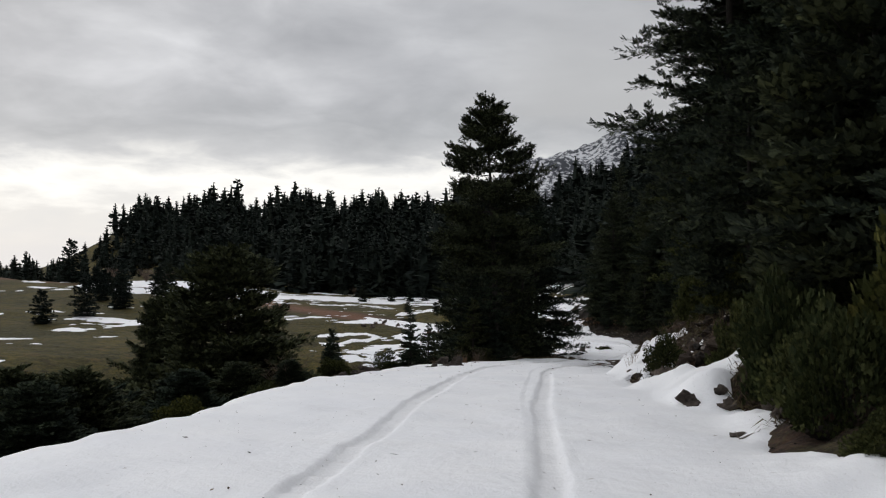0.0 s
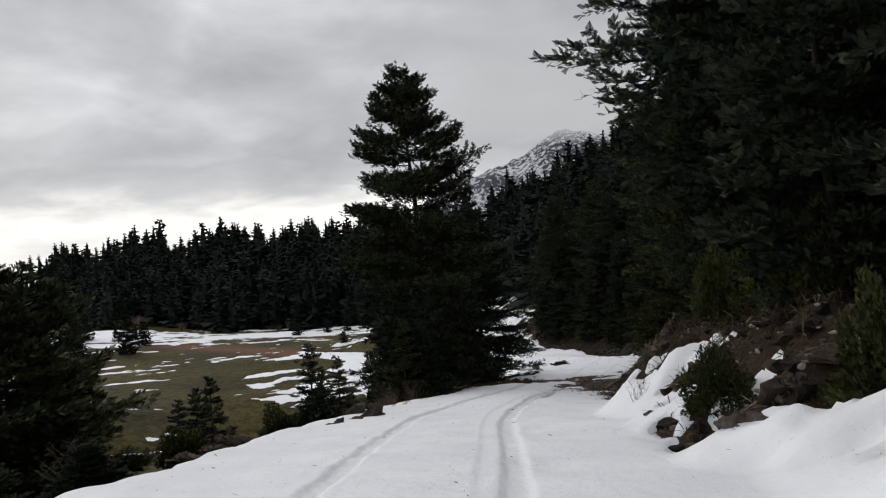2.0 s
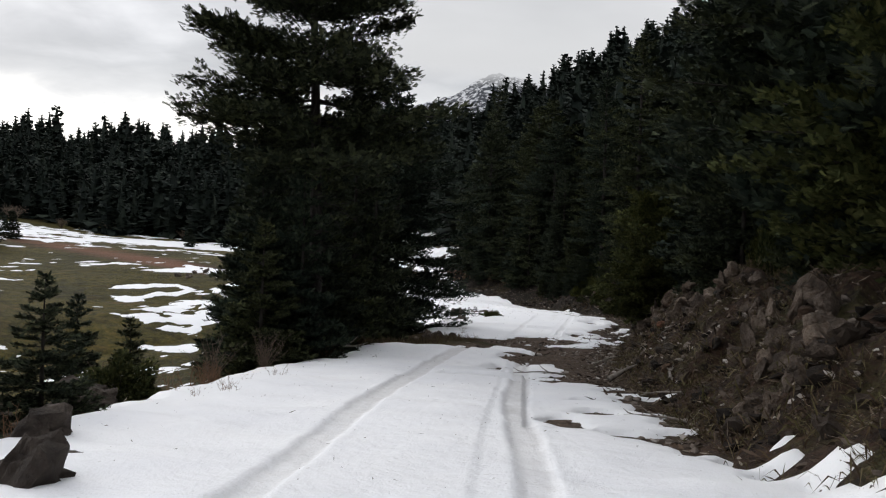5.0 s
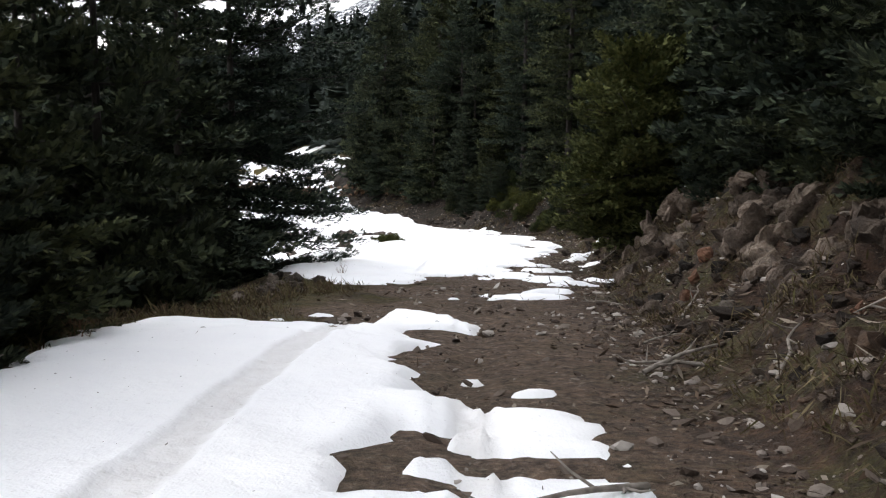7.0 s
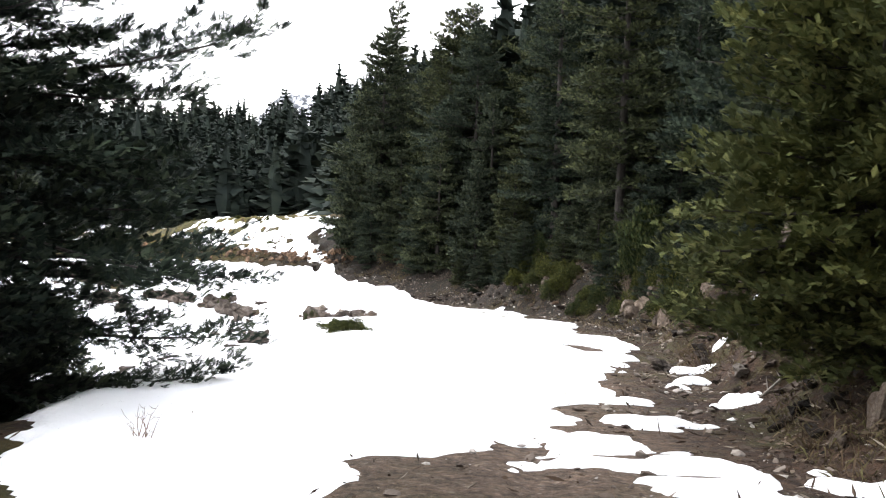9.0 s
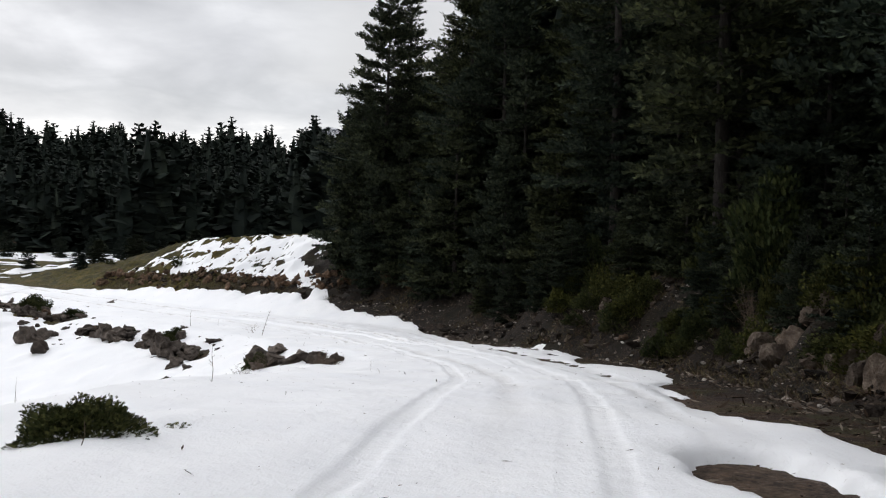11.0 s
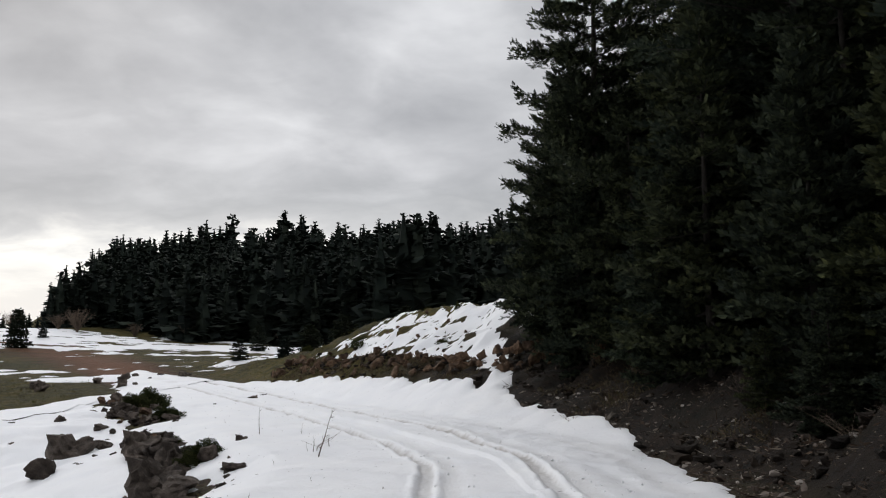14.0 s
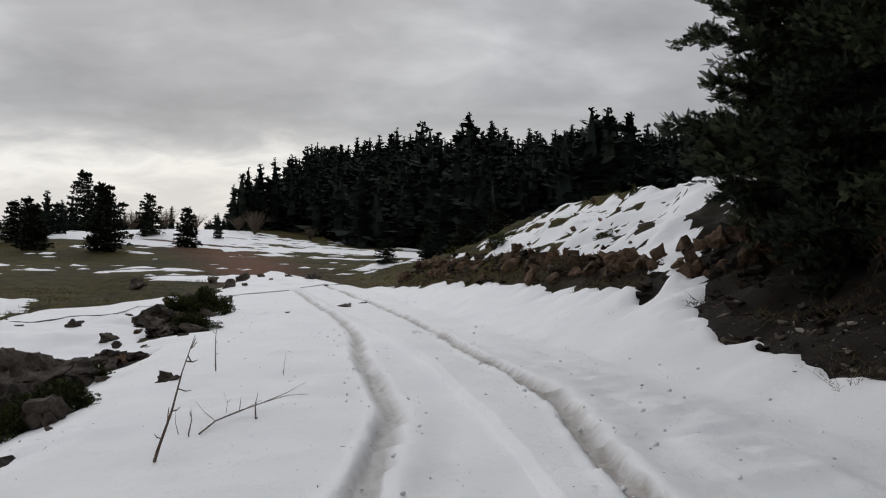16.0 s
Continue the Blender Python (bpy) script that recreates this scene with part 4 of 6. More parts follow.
def fir_parts(rng, h, radius, whorl=0.34, per_whorl=6, step=0.11, size=1.0, bare=0.05, ragged=0.25, gaps=0.0, full=0.75, fat=0.24, bushy=1.0, limbs=True, cap=99.0, puff=0.0, dense=1.0, lean=None):
    """Trunk and crown of a fir: whorls of limbs, each a flat frond of needle-covered twigs that turns up at its end."""
    sway = rng.normal(0, 0.012, 2) * h if lean is None else np.array(lean)
    trunk_z = np.linspace(-0.4, h, 9)
    path = np.stack([sway[0] * (trunk_z / h) ** 2, sway[1] * (trunk_z / h) ** 2, trunk_z], 1)
    r0 = 0.0105 * h + 0.035
    wood = [tube(path, np.maximum(r0 * np.clip(1 - trunk_z / h, 0, 1) ** 0.8, 0.008), 7)]
    out = []
    lump = rng.uniform(0, 6.28, 6)
    # dead limbs on the bare part of the trunk, a few of them with a last green spray
    for k in range(int(4.0 * bare * h) if limbs and bare > 0.1 else 0):
        zz, az, L = rng.uniform(0.3, 1.05) * bare * h, rng.uniform(0, 6.28), rng.uniform(0.4, 1.4)
        go = np.array([math.cos(az), math.sin(az), rng.normal(-0.15, 0.2)])
        q = np.linspace(0, 1, 5)
        line = np.array([0, 0, zz]) + go * (L * q)[:, None] + np.stack([0.1 * np.sin(q * 5 + az), 0.1 * np.cos(q * 4), -0.12 * L * q * q + 0.2 * L * q**4], 1)
        wood.append(tube(line, 0.016 * (1.1 - q), 3))
        for j in range(3):
            w = rng.integers(1, 5)
            twig = unit(go + rng.normal(0, 0.7, 3)) * rng.uniform(0.15, 0.5)
            wood.append(tube(np.stack([line[w], line[w] + 0.6 * twig, line[w] + twig + [0, 0, -0.04]]), np.array([0.007, 0.005, 0.003]), 3))
        if rng.random() < 0.45:
            n = 26
            base = line[rng.integers(2, 5, n)] + rng.normal(0, 0.10, (n, 3))
            way = unit(go + rng.normal(0, 0.6, (n, 3)))
            out.append(sprigs(base, way, unit(np.cross(way, rng.normal(0, 0.5, (n, 3)) + [0, 0, 1.0])), rng.uniform(0.15, 0.26, n) * size, rng.uniform(0.04, 0.07, n) * size, rng.uniform(-0.1, 0.2, n)))
    z = bare * h
    while z < 0.985 * h:
        f = z / h
        reach = min(cap, radius * min(1.0, (1 - f) ** full) * (0.55 + min(f / 0.18, 1) * 0.45))
        turn = rng.uniform(0, 6.28)
        n = max(4, int(round(per_whorl * (0.6 + 0.5 * (1 - f)))))
        for k in range(n):
            az = turn + 6.283 * k / n + rng.normal(0, 0.22)
            lobe = 1 + ragged * (0.6 * math.sin(az * 2 + lump[0] + 5 * f) + 0.5 * math.sin(az * 3 + lump[1] - 9 * f) + 0.4 * math.sin(17 * f + lump[2] + az))
            if rng.random() < gaps * (0.6 + 0.8 * math.sin(az * 2 + 11 * f + lump[3])):
                continue
            L = max(0.22 * size, reach * lobe * rng.uniform(0.75, 1.12))
            zz = min(z + rng.normal(0, whorl * 0.4), h * 0.99)
            rise = -0.24 + 0.5 * f**2 + rng.normal(0, 0.07)
            curl = 0.17 + rng.normal(0, 0.06)
            out_way = np.array([math.cos(az), math.sin(az), 0.0])
            cross_way = np.array([-out_way[1], out_way[0], 0.0])
            at = np.array([sway[0] * f**2, sway[1] * f**2, zz])
            t = np.arange(0.10 if L > 0.8 else 0.02, 1.0, step * size / L)
            if len(t) < 3:
                t = np.linspace(0.05, 0.95, 3)
            spine = at + out_way * (L * t)[:, None] + np.array([0, 0, 1.0]) * (L * (rise * t + curl * t * t))[:, None]
            if limbs and L > 0.7:
                q = np.linspace(0, 0.9, 4)
                wood.append(tube(at + out_way * (L * q)[:, None] + np.array([0, 0, 1.0]) * (L * (rise * q + curl * q * q))[:, None], 0.011 * L * (1.05 - q) + 0.006, 3))
            along = np.arange(0.14 if L > 0.7 else 0.04, 1.0, max(2.1 * step * size / L, 0.09))
            for sgn in (-1, 1):
                for q in along:
                    q = min(0.97, q + rng.normal(0, 0.02))
                    root = at + out_way * (L * q) + np.array([0, 0, L * (rise * q + curl * q * q)])
                    lean = 0.75 + rng.normal(0, 0.18)
                    go = unit(out_way * math.cos(lean) + cross_way * (sgn * math.sin(lean)) + np.array([0, 0, 1.0]) * (rise + 2 * curl * q + rng.normal(0.0, 0.16)))
                    lb = (0.14 * size + 0.40 * bushy * L * (1.02 - q) ** 0.45 * min(1, q / 0.35 + 0.25)) * rng.uniform(0.7, 1.25)
                    lb = min(lb, 1.25)
                    m = max(3, int(lb / (step * size) * 1.7 * dense))
                    w = (np.arange(m) + rng.uniform(0.2, 0.9, m)) / m
                    side = np.where(np.arange(m) % 2 == 0, 1.0, -1.0)[:, None] * np.cross(go, [0, 0, 1.0])
                    way = unit(go * rng.uniform(0.5, 1.0, m)[:, None] + side * rng.uniform(0.25, 0.75, m)[:, None] + np.array([0, 0, 1.0]) * rng.normal(0.22, 0.36, m)[:, None])
                    way[-1] = unit(go + np.array([0, 0, 0.15]))
                    ln = rng.uniform(0.17, 0.27, m) * size
                    flat = unit(np.cross(way, np.array([0, 0, 1.0])) + rng.normal(0, 0.45, (m, 3)))
                    out.append(sprigs(root + go * (lb * w * 0.92)[:, None] + np.array([0, 0, puff]) * rng.uniform(-0.4, 1.0, m)[:, None], way, flat, ln, ln * rng.uniform(0.9, 1.4, m) * fat, rng.uniform(-0.05, 0.25, m)))
            end = spine[-1:]
            way = unit(out_way + np.array([0, 0, rise + 2 * curl]))[None]
            fan = unit(way + rng.normal(0, 0.55, (7, 3)) + np.array([0, 0, 0.2]))
            out.append(sprigs(np.repeat(end, 7, 0), fan, unit(np.cross(fan, rng.normal(0, 0.5, (7, 3)) + [0, 0, 1.0])), rng.uniform(0.2, 0.3, 7) * size, rng.uniform(0.05, 0.08, 7) * size, rng.uniform(0.0, 0.2, 7)))
        z += whorl * rng.uniform(0.8, 1.2) * (1.0 if f < 0.8 else 0.7)
    lead = np.repeat(np.array([[sway[0], sway[1], h - 0.25]]), 3, 0)
    out.append(sprigs(lead, unit(rng.normal(0, 0.25, (3, 3)) + [0, 0, 1]), unit(rng.normal(0, 1, (3, 3)) * [1, 1, 0.1]), np.full(3, 0.45), np.full(3, 0.05), np.zeros(3)))
    return joined(wood), joined(out)


def make_fir(name, label, category, x, y, seed, h, radius, mat=None, sink=0.1, group="", **kw):
    rng = np.random.default_rng(seed)
    wood, crown = fir_parts(rng, h, radius, **kw)
    root = new(name)
    root.empty_display_size = 0.3
    root.location = (x, y, ground_at(x, y) - sink)
    tagged(root, label, category, group)
    part("trunk", mesh_data("trunk", *wood, BARK, True), root, "grey-brown bark trunk with thin limbs")
    part("crown", needle_values(mesh_data("crown", *crown, mat or NEEDLES)), root, "dark green needle crown")
    return root


def stand(ob, x, y, scale, turn, tall=1.0, sink=0.1):
    return copy_thing(ob, pose(x, y, ground_at(x, y) - sink, 0, 0, turn) @ Matrix.Diagonal((scale, scale, scale * tall, 1)))


def side_place(s, u):
    """The place u metres right of the track at s."""
    i = int(np.clip(np.searchsorted(ALONG, s), 1, len(ALONG) - 1))
    a, b = TRACK[i - 1, :2], TRACK[i, :2]
    d = (b - a) / np.hypot(*(b - a))
    p = a + d * (s - ALONG[i - 1])
    return float(p[0] + d[1] * u), float(p[1] - d[0] * u)


FIR, OLD, YOUNG = "tall dark green fir on the wooded slope", "old ragged fir beside the track", "young dark green fir at the wood's edge"
trees = random.Random(11)

# the old fir that stands alone on the outer side of the bend
make_fir("fir_tree", "tall old fir with a ragged, gappy crown beside the track", "tree", 2.2, 36.6, 3, 12.3, 5.6, cap=2.5, whorl=0.46, per_whorl=8, step=0.08, size=0.62, bushy=1.5, fat=0.36, ragged=0.2, gaps=0.18, full=0.72, bare=0.37, puff=0.17, dense=1.3, lean=(-0.45, 0.1))
# its neighbours a little further along
make_fir("fir_tree", "tall broad fir beside the half bare stretch of track", "tree", 5.0, 53.4, 4, 10.8, 5.0, cap=2.6, whorl=0.38, per_whorl=7, step=0.08, size=0.58, bushy=1.35, fat=0.36, ragged=0.36, gaps=0.1, full=0.8, bare=0.04, puff=0.1)
make_fir("fir_tree", "dark fir with low limbs beside the track", "tree", 3.9, 48.9, 6, 8.2, 1.9, whorl=0.28, per_whorl=6, step=0.09, size=0.65, bushy=1.3, fat=0.34, ragged=0.35, gaps=0.1, full=0.5, bare=0.02)
# young firs crowded round its foot
for k, (x, y, h, rad) in enumerate(((2.4, 57.0, 10.5, 2.7), (0.4, 53.5, 11.5, 2.8))):
    make_fir("fir_tree", "dark dense fir in the group below the track", "tree", x, y, 60 + k, h, rad, whorl=0.36, per_whorl=7, step=0.11, size=1.1, fat=0.36, ragged=0.3, full=0.5, bare=0.03)
yf = make_fir("fir_tree", "young dense fir at the foot of the old fir", "tree", 1.1, 36.2, 5, 5.0, 1.45, whorl=0.28, step=0.085, size=0.6, bushy=1.2, fat=0.34, full=0.7, bare=0.0, group="firs below the track")
for x, y, k, a, tall in ((2.3, 40.2, 1.0, 80, 1.0), (0.9, 39.2, 1.2, 200, 1.0), (2.3, 38.5, 0.8, 310, 1.05), (1.2, 35.7, 0.72, 150, 1.05), (1.95, 35.6, 0.68, 200, 1.3), (3.1, 43.8, 1.1, 75, 1.5), (0.6, 37.4, 0.8, 20, 1.0), (1.2, 34.7, 0.62, 100, 1.0), (1.6, 50.5, 1.5, 60, 0.9), (2.9, 56.5, 1.3, 160, 1.0), (4.6, 57.9, 0.9, 260, 1.0),
                          (2.2, 43.0, 1.15, 170, 1.1), (-0.7, 25.2, 0.42, 30, 1.0), (-0.2, 26.4, 0.36, 120, 0.9), (-3.9, 28.2, 0.56, 77, 1.0),
                          (-3.6, 44.7, 0.7, 10, 1.0), (-1.2, 31.0, 0.40, 220, 1.0), (-6.5, 33.0, 0.5, 320, 0.9), (-2.6, 20.8, 0.30, 160, 0.9), (-3.1, 23.9, 0.42, 200, 0.9)):
    stand(yf, x, y, k, a, tall)

# broad firs on the slope below the track
bf = make_fir("fir_tree", "broad bushy fir on the slope below the track", "tree", -5.1, 19.6, 8, 4.9, 2.5, whorl=0.22, per_whorl=10, step=0.085, size=0.62, bushy=1.3, fat=0.34, full=0.45, bare=0.0, ragged=0.2, group="firs below the track")
for x, y, k, a, tall in ((-5.3, 11.2, 0.5, 100, 0.85), (-7.2, 12.6, 0.5, 190, 0.8), (-4.5, 8.4, 0.42, 30, 0.8), (-7.9, 17.2, 0.6, 250, 0.9), (-5.6, 9.6, 0.52, 60, 0.9), (-6.3, 14.2, 0.55, 330, 0.85), (-8.8, 14.0, 0.62, 110, 0.9), (-4.6, 14.3, 0.40, 222, 0.8), (-9.4, 10.6, 0.6, 12, 0.85), (-4.9, 6.2, 0.40, 75, 0.8), (-3.7, 15.6, 0.34, 300, 0.8), (-10.5, 20.5, 0.7, 15, 0.9), (-6.6, 8.0, 0.5, 140, 0.8), (-3.9, 12.9, 0.32, 270, 0.8), (-2.9, 17.2, 0.24, 77, 0.8)):
    stand(bf, x, y, k, a, tall)
stand(bf, -21.5, 58.0, 1.45, 45, 1.3)

# the big firs along the foot of the wooded slope, right of the track
big = [make_fir("fir_tree", "tall ragged fir with drooping limbs above the bank", "tree", 9.6, 24.6, 21, 17.0, 3.7, whorl=0.52, per_whorl=7, step=0.10, size=0.95, bushy=1.3, fat=0.33, ragged=0.45, gaps=0.25, full=0.5, bare=0.16, group="firs on the slope"),
       make_fir("fir_tree", "tall ragged fir at the wood's corner above the mound", "tree", 22.6, 99.6, 22, 15.0, 4.2, cap=3.0, whorl=0.48, per_whorl=8, step=0.105, size=0.95, bushy=1.35, fat=0.34, ragged=0.4, gaps=0.2, full=0.6, bare=0.12, group="firs on the slope"),
       make_fir("fir_tree", "tall fir with a bare lower trunk in the wood", "tree", 19.3, 112.5, 23, 17.5, 3.0, whorl=0.46, per_whorl=6, step=0.105, size=0.92, fat=0.36, ragged=0.35, gaps=0.15, full=0.55, bare=0.2, group="firs on the slope")]
edge = [make_fir("fir_tree", YOUNG, "tree", *side_place(9.5, 4.9), 31, 6.2, 1.9, whorl=0.37, per_whorl=7, step=0.08, size=0.75, fat=0.36, bushy=1.35, gaps=0.12, full=0.65, bare=0.02, group="firs on the slope"),
        make_fir("fir_tree", YOUNG, "tree", *side_place(16.5, 6.4), 32, 7.6, 2.1, whorl=0.42, per_whorl=7, step=0.082, size=0.75, fat=0.36, bushy=1.35, gaps=0.2, full=0.6, bare=0.05, ragged=0.4, group="firs on the slope")]
mid = [make_fir("fir_tree", FIR, "tree", *side_place(26, 12.0), 41, 12.0, 3.1, whorl=0.46, per_whorl=7, step=0.15, size=1.15, fat=0.40, limbs=False, bare=0.05, ragged=0.3, full=0.6, group="firs on the slope"),
       make_fir("fir_tree", FIR, "tree", *side_place(40, 11.0), 42, 13.5, 3.0, whorl=0.48, per_whorl=7, step=0.15, size=1.15, fat=0.40, limbs=False, bare=0.1, ragged=0.38, gaps=0.12, full=0.6, group="firs on the slope")]
# the wood's edge: close-set young firs above the bank
s = -7.0
while s < 88:
    foot = float(np.interp(s, BANK[:, 0], BANK[:, 1]))
    u = foot + 2.6 + trees.uniform(0, 1.5) + (2.6 if abs(s - 58) < 2.6 else 0)
    stand(edge[trees.randrange(2)], *side_place(s, u), trees.uniform(0.6, 1.15), trees.uniform(0, 360), trees.uniform(0.9, 1.15))
    s += trees.uniform(2.0, 3.8)
# low firs on the bank itself before the bend
for k in range(30):
    s = trees.uniform(62, 89)
    stand(edge[k % 2], *side_place(s, float(np.interp(s, BANK[:, 0], BANK[:, 1])) + trees.uniform(1.3, 2.6)), trees.uniform(0.22, 0.48), trees.uniform(0, 360), 0.9)
# tall firs close behind
s = -6.0
while s < 87:
    foot = float(np.interp(s, BANK[:, 0], BANK[:, 1]))
    if abs(s - 24.5) > 2.0:
        stand(big[trees.choice((0, 1, 1, 1, 2))], *side_place(s, foot + 5.4 + trees.uniform(0, 2.4)), trees.uniform(0.62, 0.95), trees.uniform(0, 360), trees.uniform(0.9, 1.1))
    s += trees.uniform(3.2, 5.2)
# deeper rows
for row, gap in ((9.5, 3.2), (13.5, 3.6)):
    s = -6.0 + trees.uniform(0, 3)
    while s < 90:
        foot = float(np.interp(s, BANK[:, 0], BANK[:, 1]))
        stand(mid[trees.randrange(2)], *side_place(s, foot + row + trees.uniform(-1.3, 1.3)), trees.uniform(0.75, 1.2), trees.uniform(0, 360), trees.uniform(0.9, 1.15))
        s += trees.uniform(0.7, 1.4) * gap
for s0, u0, k in ((26.5, 7.6, 1.0), (29.5, 8.8, 1.1), (33.0, 8.0, 1.0), (37.0, 7.4, 1.05), (22.0, 8.2, 1.0), (40.0, 7.6, 1.1), (43.5, 7.4, 1.1), (47.0, 7.8, 1.15), (60.0, 9.0, 1.1), (63.0, 8.6, 1.05), (66.5, 8.8, 1.1)):
    stand(big[1], *side_place(s0, u0), k, 40 * s0)
# the wood's corner above the mound
for x, y, k, a in ((18.6, 90.5, 0.95, 10), (19.6, 93.2, 1.1, 80), (18.6, 95.9, 0.9, 150), (18.9, 98.8, 0.9, 220), (21.3, 96.0, 1.2, 310), (21.2, 89.0, 1.1, 200), (17.4, 103.6, 0.9, 70), (19.6, 105.5, 1.15, 130), (19.0, 93.4, 0.6, 15), (15.9, 103.2, 0.5, 90), (15.6, 97.6, 0.32, 40), (17.4, 97.0, 0.55, 10), (16.7, 96.2, 0.4, 200), (17.8, 94.2, 0.6, 300), (18.2, 91.4, 0.7, 70), (15.2, 99.6, 1.25, 160), (15.7, 97.0, 0.75, 20), (16.9, 99.2, 1.2, 210), (17.3, 95.6, 0.8, 100), (14.7, 100.6, 0.7, 250)):
    stand(edge[trees.randrange(2)], x, y, k, a, 1.1)
for x, y, k, a in ((21.0, 92.0, 0.85, 30), (20.4, 97.2, 0.95, 140), (19.4, 94.8, 0.66, 200), (19.9, 100.6, 0.6, 100), (19.2, 102.6, 0.6, 333), (15.8, 104.2, 0.6, 15), (24.0, 102.5, 0.9, 260), (22.4, 108.5, 0.85, 80), (26.0, 94.5, 0.95, 10), (24.5, 88.2, 0.9, 190), (21.2, 103.8, 0.8, 300)):
    stand(big[1], x, y, k, a)
# the tall fir with a bare lower trunk that stands out of the corner
make_fir("fir_tree", "tall fir with a bare trunk and ragged top above the bank", "tree", 16.3, 98.3, 24, 14.5, 3.3, cap=2.2, whorl=0.42, per_whorl=7, step=0.08, size=0.75, bushy=1.45, fat=0.36, ragged=0.34, gaps=0.36, full=0.62, bare=0.2, puff=0.1, group="firs on the slope")
for x, y, k, a in ((22.6, 74.8, 1.0, 40), (22.2, 81.2, 0.9, 130)):
    stand(big[2], x, y, k, a)
for k in range(18):
    stand(mid[trees.randrange(2)], trees.uniform(24, 36), trees.uniform(86, 112), trees.uniform(0.8, 1.2), trees.uniform(0, 360))
# the wood behind the mound, up to the far edge
for k in range(14):
    x, y = trees.uniform(23, 42), trees.uniform(106, 140)
    stand(mid[trees.randrange(2)], x, y, trees.uniform(0.8, 1.2), trees.uniform(0, 360))
# yellow-green firs that reach over the bank
gold = make_fir("fir_tree", "broad yellow-green juniper tree leaning out over the bank", "tree", 15.1, 50.9, 51, 4.8, 1.9, GOLDEN, whorl=0.2, per_whorl=9, step=0.075, size=0.55, fat=0.40, full=0.16, bare=0.08, ragged=0.4, bushy=0.9, puff=0.12, group="firs on the slope")
for s0, u0, k in ((29.0, 5.6, 1.1), (31.6, 6.6, 0.9), (66.0, 7.2, 0.8)):
    stand(gold, *side_place(s0, u0), k, trees.uniform(0, 360))
# firs out on the meadow
lone = make_fir("fir_tree", "dark conical fir standing alone on the meadow", "tree", -47.0, 146.3, 52, 6.4, 2.2, NEEDLES_FAR, whorl=0.36, per_whorl=8, step=0.17, size=1.4, fat=0.5, full=0.5, bare=0.02, limbs=False, group="firs on the meadow")
for x, y, h, tall in ((-92, 188, 8.0, 1.2), (-63, 170.4, 5.0, 1.1), (-49, 160.6, 4.6, 1.0), (-74.8, 166.5, 4.2, 1.0), (-64.4, 151, 5.0, 0.9), (-71, 160, 4.2, 1.0), (-58, 172, 2.0, 1.0), (-55, 173.9, 2.2, 1.0),
                       (-23, 167.9, 3.2, 1.0), (-17.7, 172, 2.8, 1.0), (-14, 173, 3.2, 1.0), (-11.2, 175, 2.6, 1.0), (-62.9, 119.6, 5.0, 1.0), (-60.8, 128.5, 6.5, 0.9), (-59.7, 139.5, 6.0, 0.9), (-54.3, 144.4, 5.5, 0.8),
                       (-6.3, 132, 2.0, 0.8), (-10.9, 134.3, 2.2, 0.8), (-2, 131, 2.6, 0.8), (-5, 128, 1.6, 0.9), (4, 135, 2.4, 0.9), (-3, 142, 3.0, 0.8)):
    stand(lone, x, y, h / 6.4, trees.uniform(0, 360), tall)
for k in range(20):
    stand(lone, trees.uniform(-118, -62), trees.uniform(108, 182), trees.uniform(2.6, 6.0) / 6.4, trees.uniform(0, 360), trees.uniform(0.85, 1.1))
# low round bushes on the rise beyond the mound
for k in range(8):
    stand(lone, trees.uniform(-9, 6), trees.uniform(124, 146), trees.uniform(0.25, 0.5), trees.uniform(0, 360), 0.7)


# the far woods: hundreds of firs, too far off to pick apart
def far_fir(rng, h, r, blunt):
    """A fir seen from far: tiers of broad, drooping sprays round a dark inner cone."""
    rows, fan = 14, 7
    n = rows * fan
    f = np.clip(np.repeat(np.linspace(0.05, 0.97, rows), fan) + rng.normal(0, 0.012, n), 0.03, 0.985)
    az = rng.uniform(0, 6.28, n)
    bulge = 1 + 0.22 * np.sin(2 * az + rng.uniform(0, 6.28) + 7 * f) + 0.15 * np.sin(23 * f + rng.uniform(0, 6.28))
    L = r * (1 - f) ** blunt * bulge * rng.uniform(0.75, 1.15, n) + 0.022
    way = unit(np.stack([np.cos(az), np.sin(az), -0.32 + 0.55 * f + rng.normal(0, 0.12, n)], 1))
    base = np.stack([0 * f, 0 * f, f * h], 1)
    side = unit(np.cross(way, [0, 0, 1.0]) + rng.normal(0, 0.35, (n, 3)))
    mid = base + way * (0.62 * L)[:, None]
    tip = base + way * L[:, None] + np.stack([0 * f, 0 * f, 0.12 * L], 1)
    w = (0.36 * L + 0.006)[:, None]
    v = np.stack([base, mid + side * w, tip, mid - side * w], 1).reshape(-1, 3)
    core = tube(np.array([[0, 0, 0.0], [0, 0, 0.3 * h], [0, 0, 0.7 * h], [0, 0, 0.99 * h]]), np.array([0.12, 0.5 * 0.7 ** blunt, 0.45 * 0.3 ** blunt, 0.012]) * r, 5)
    return joined([(v, np.arange(4 * n).reshape(-1, 4)), core])


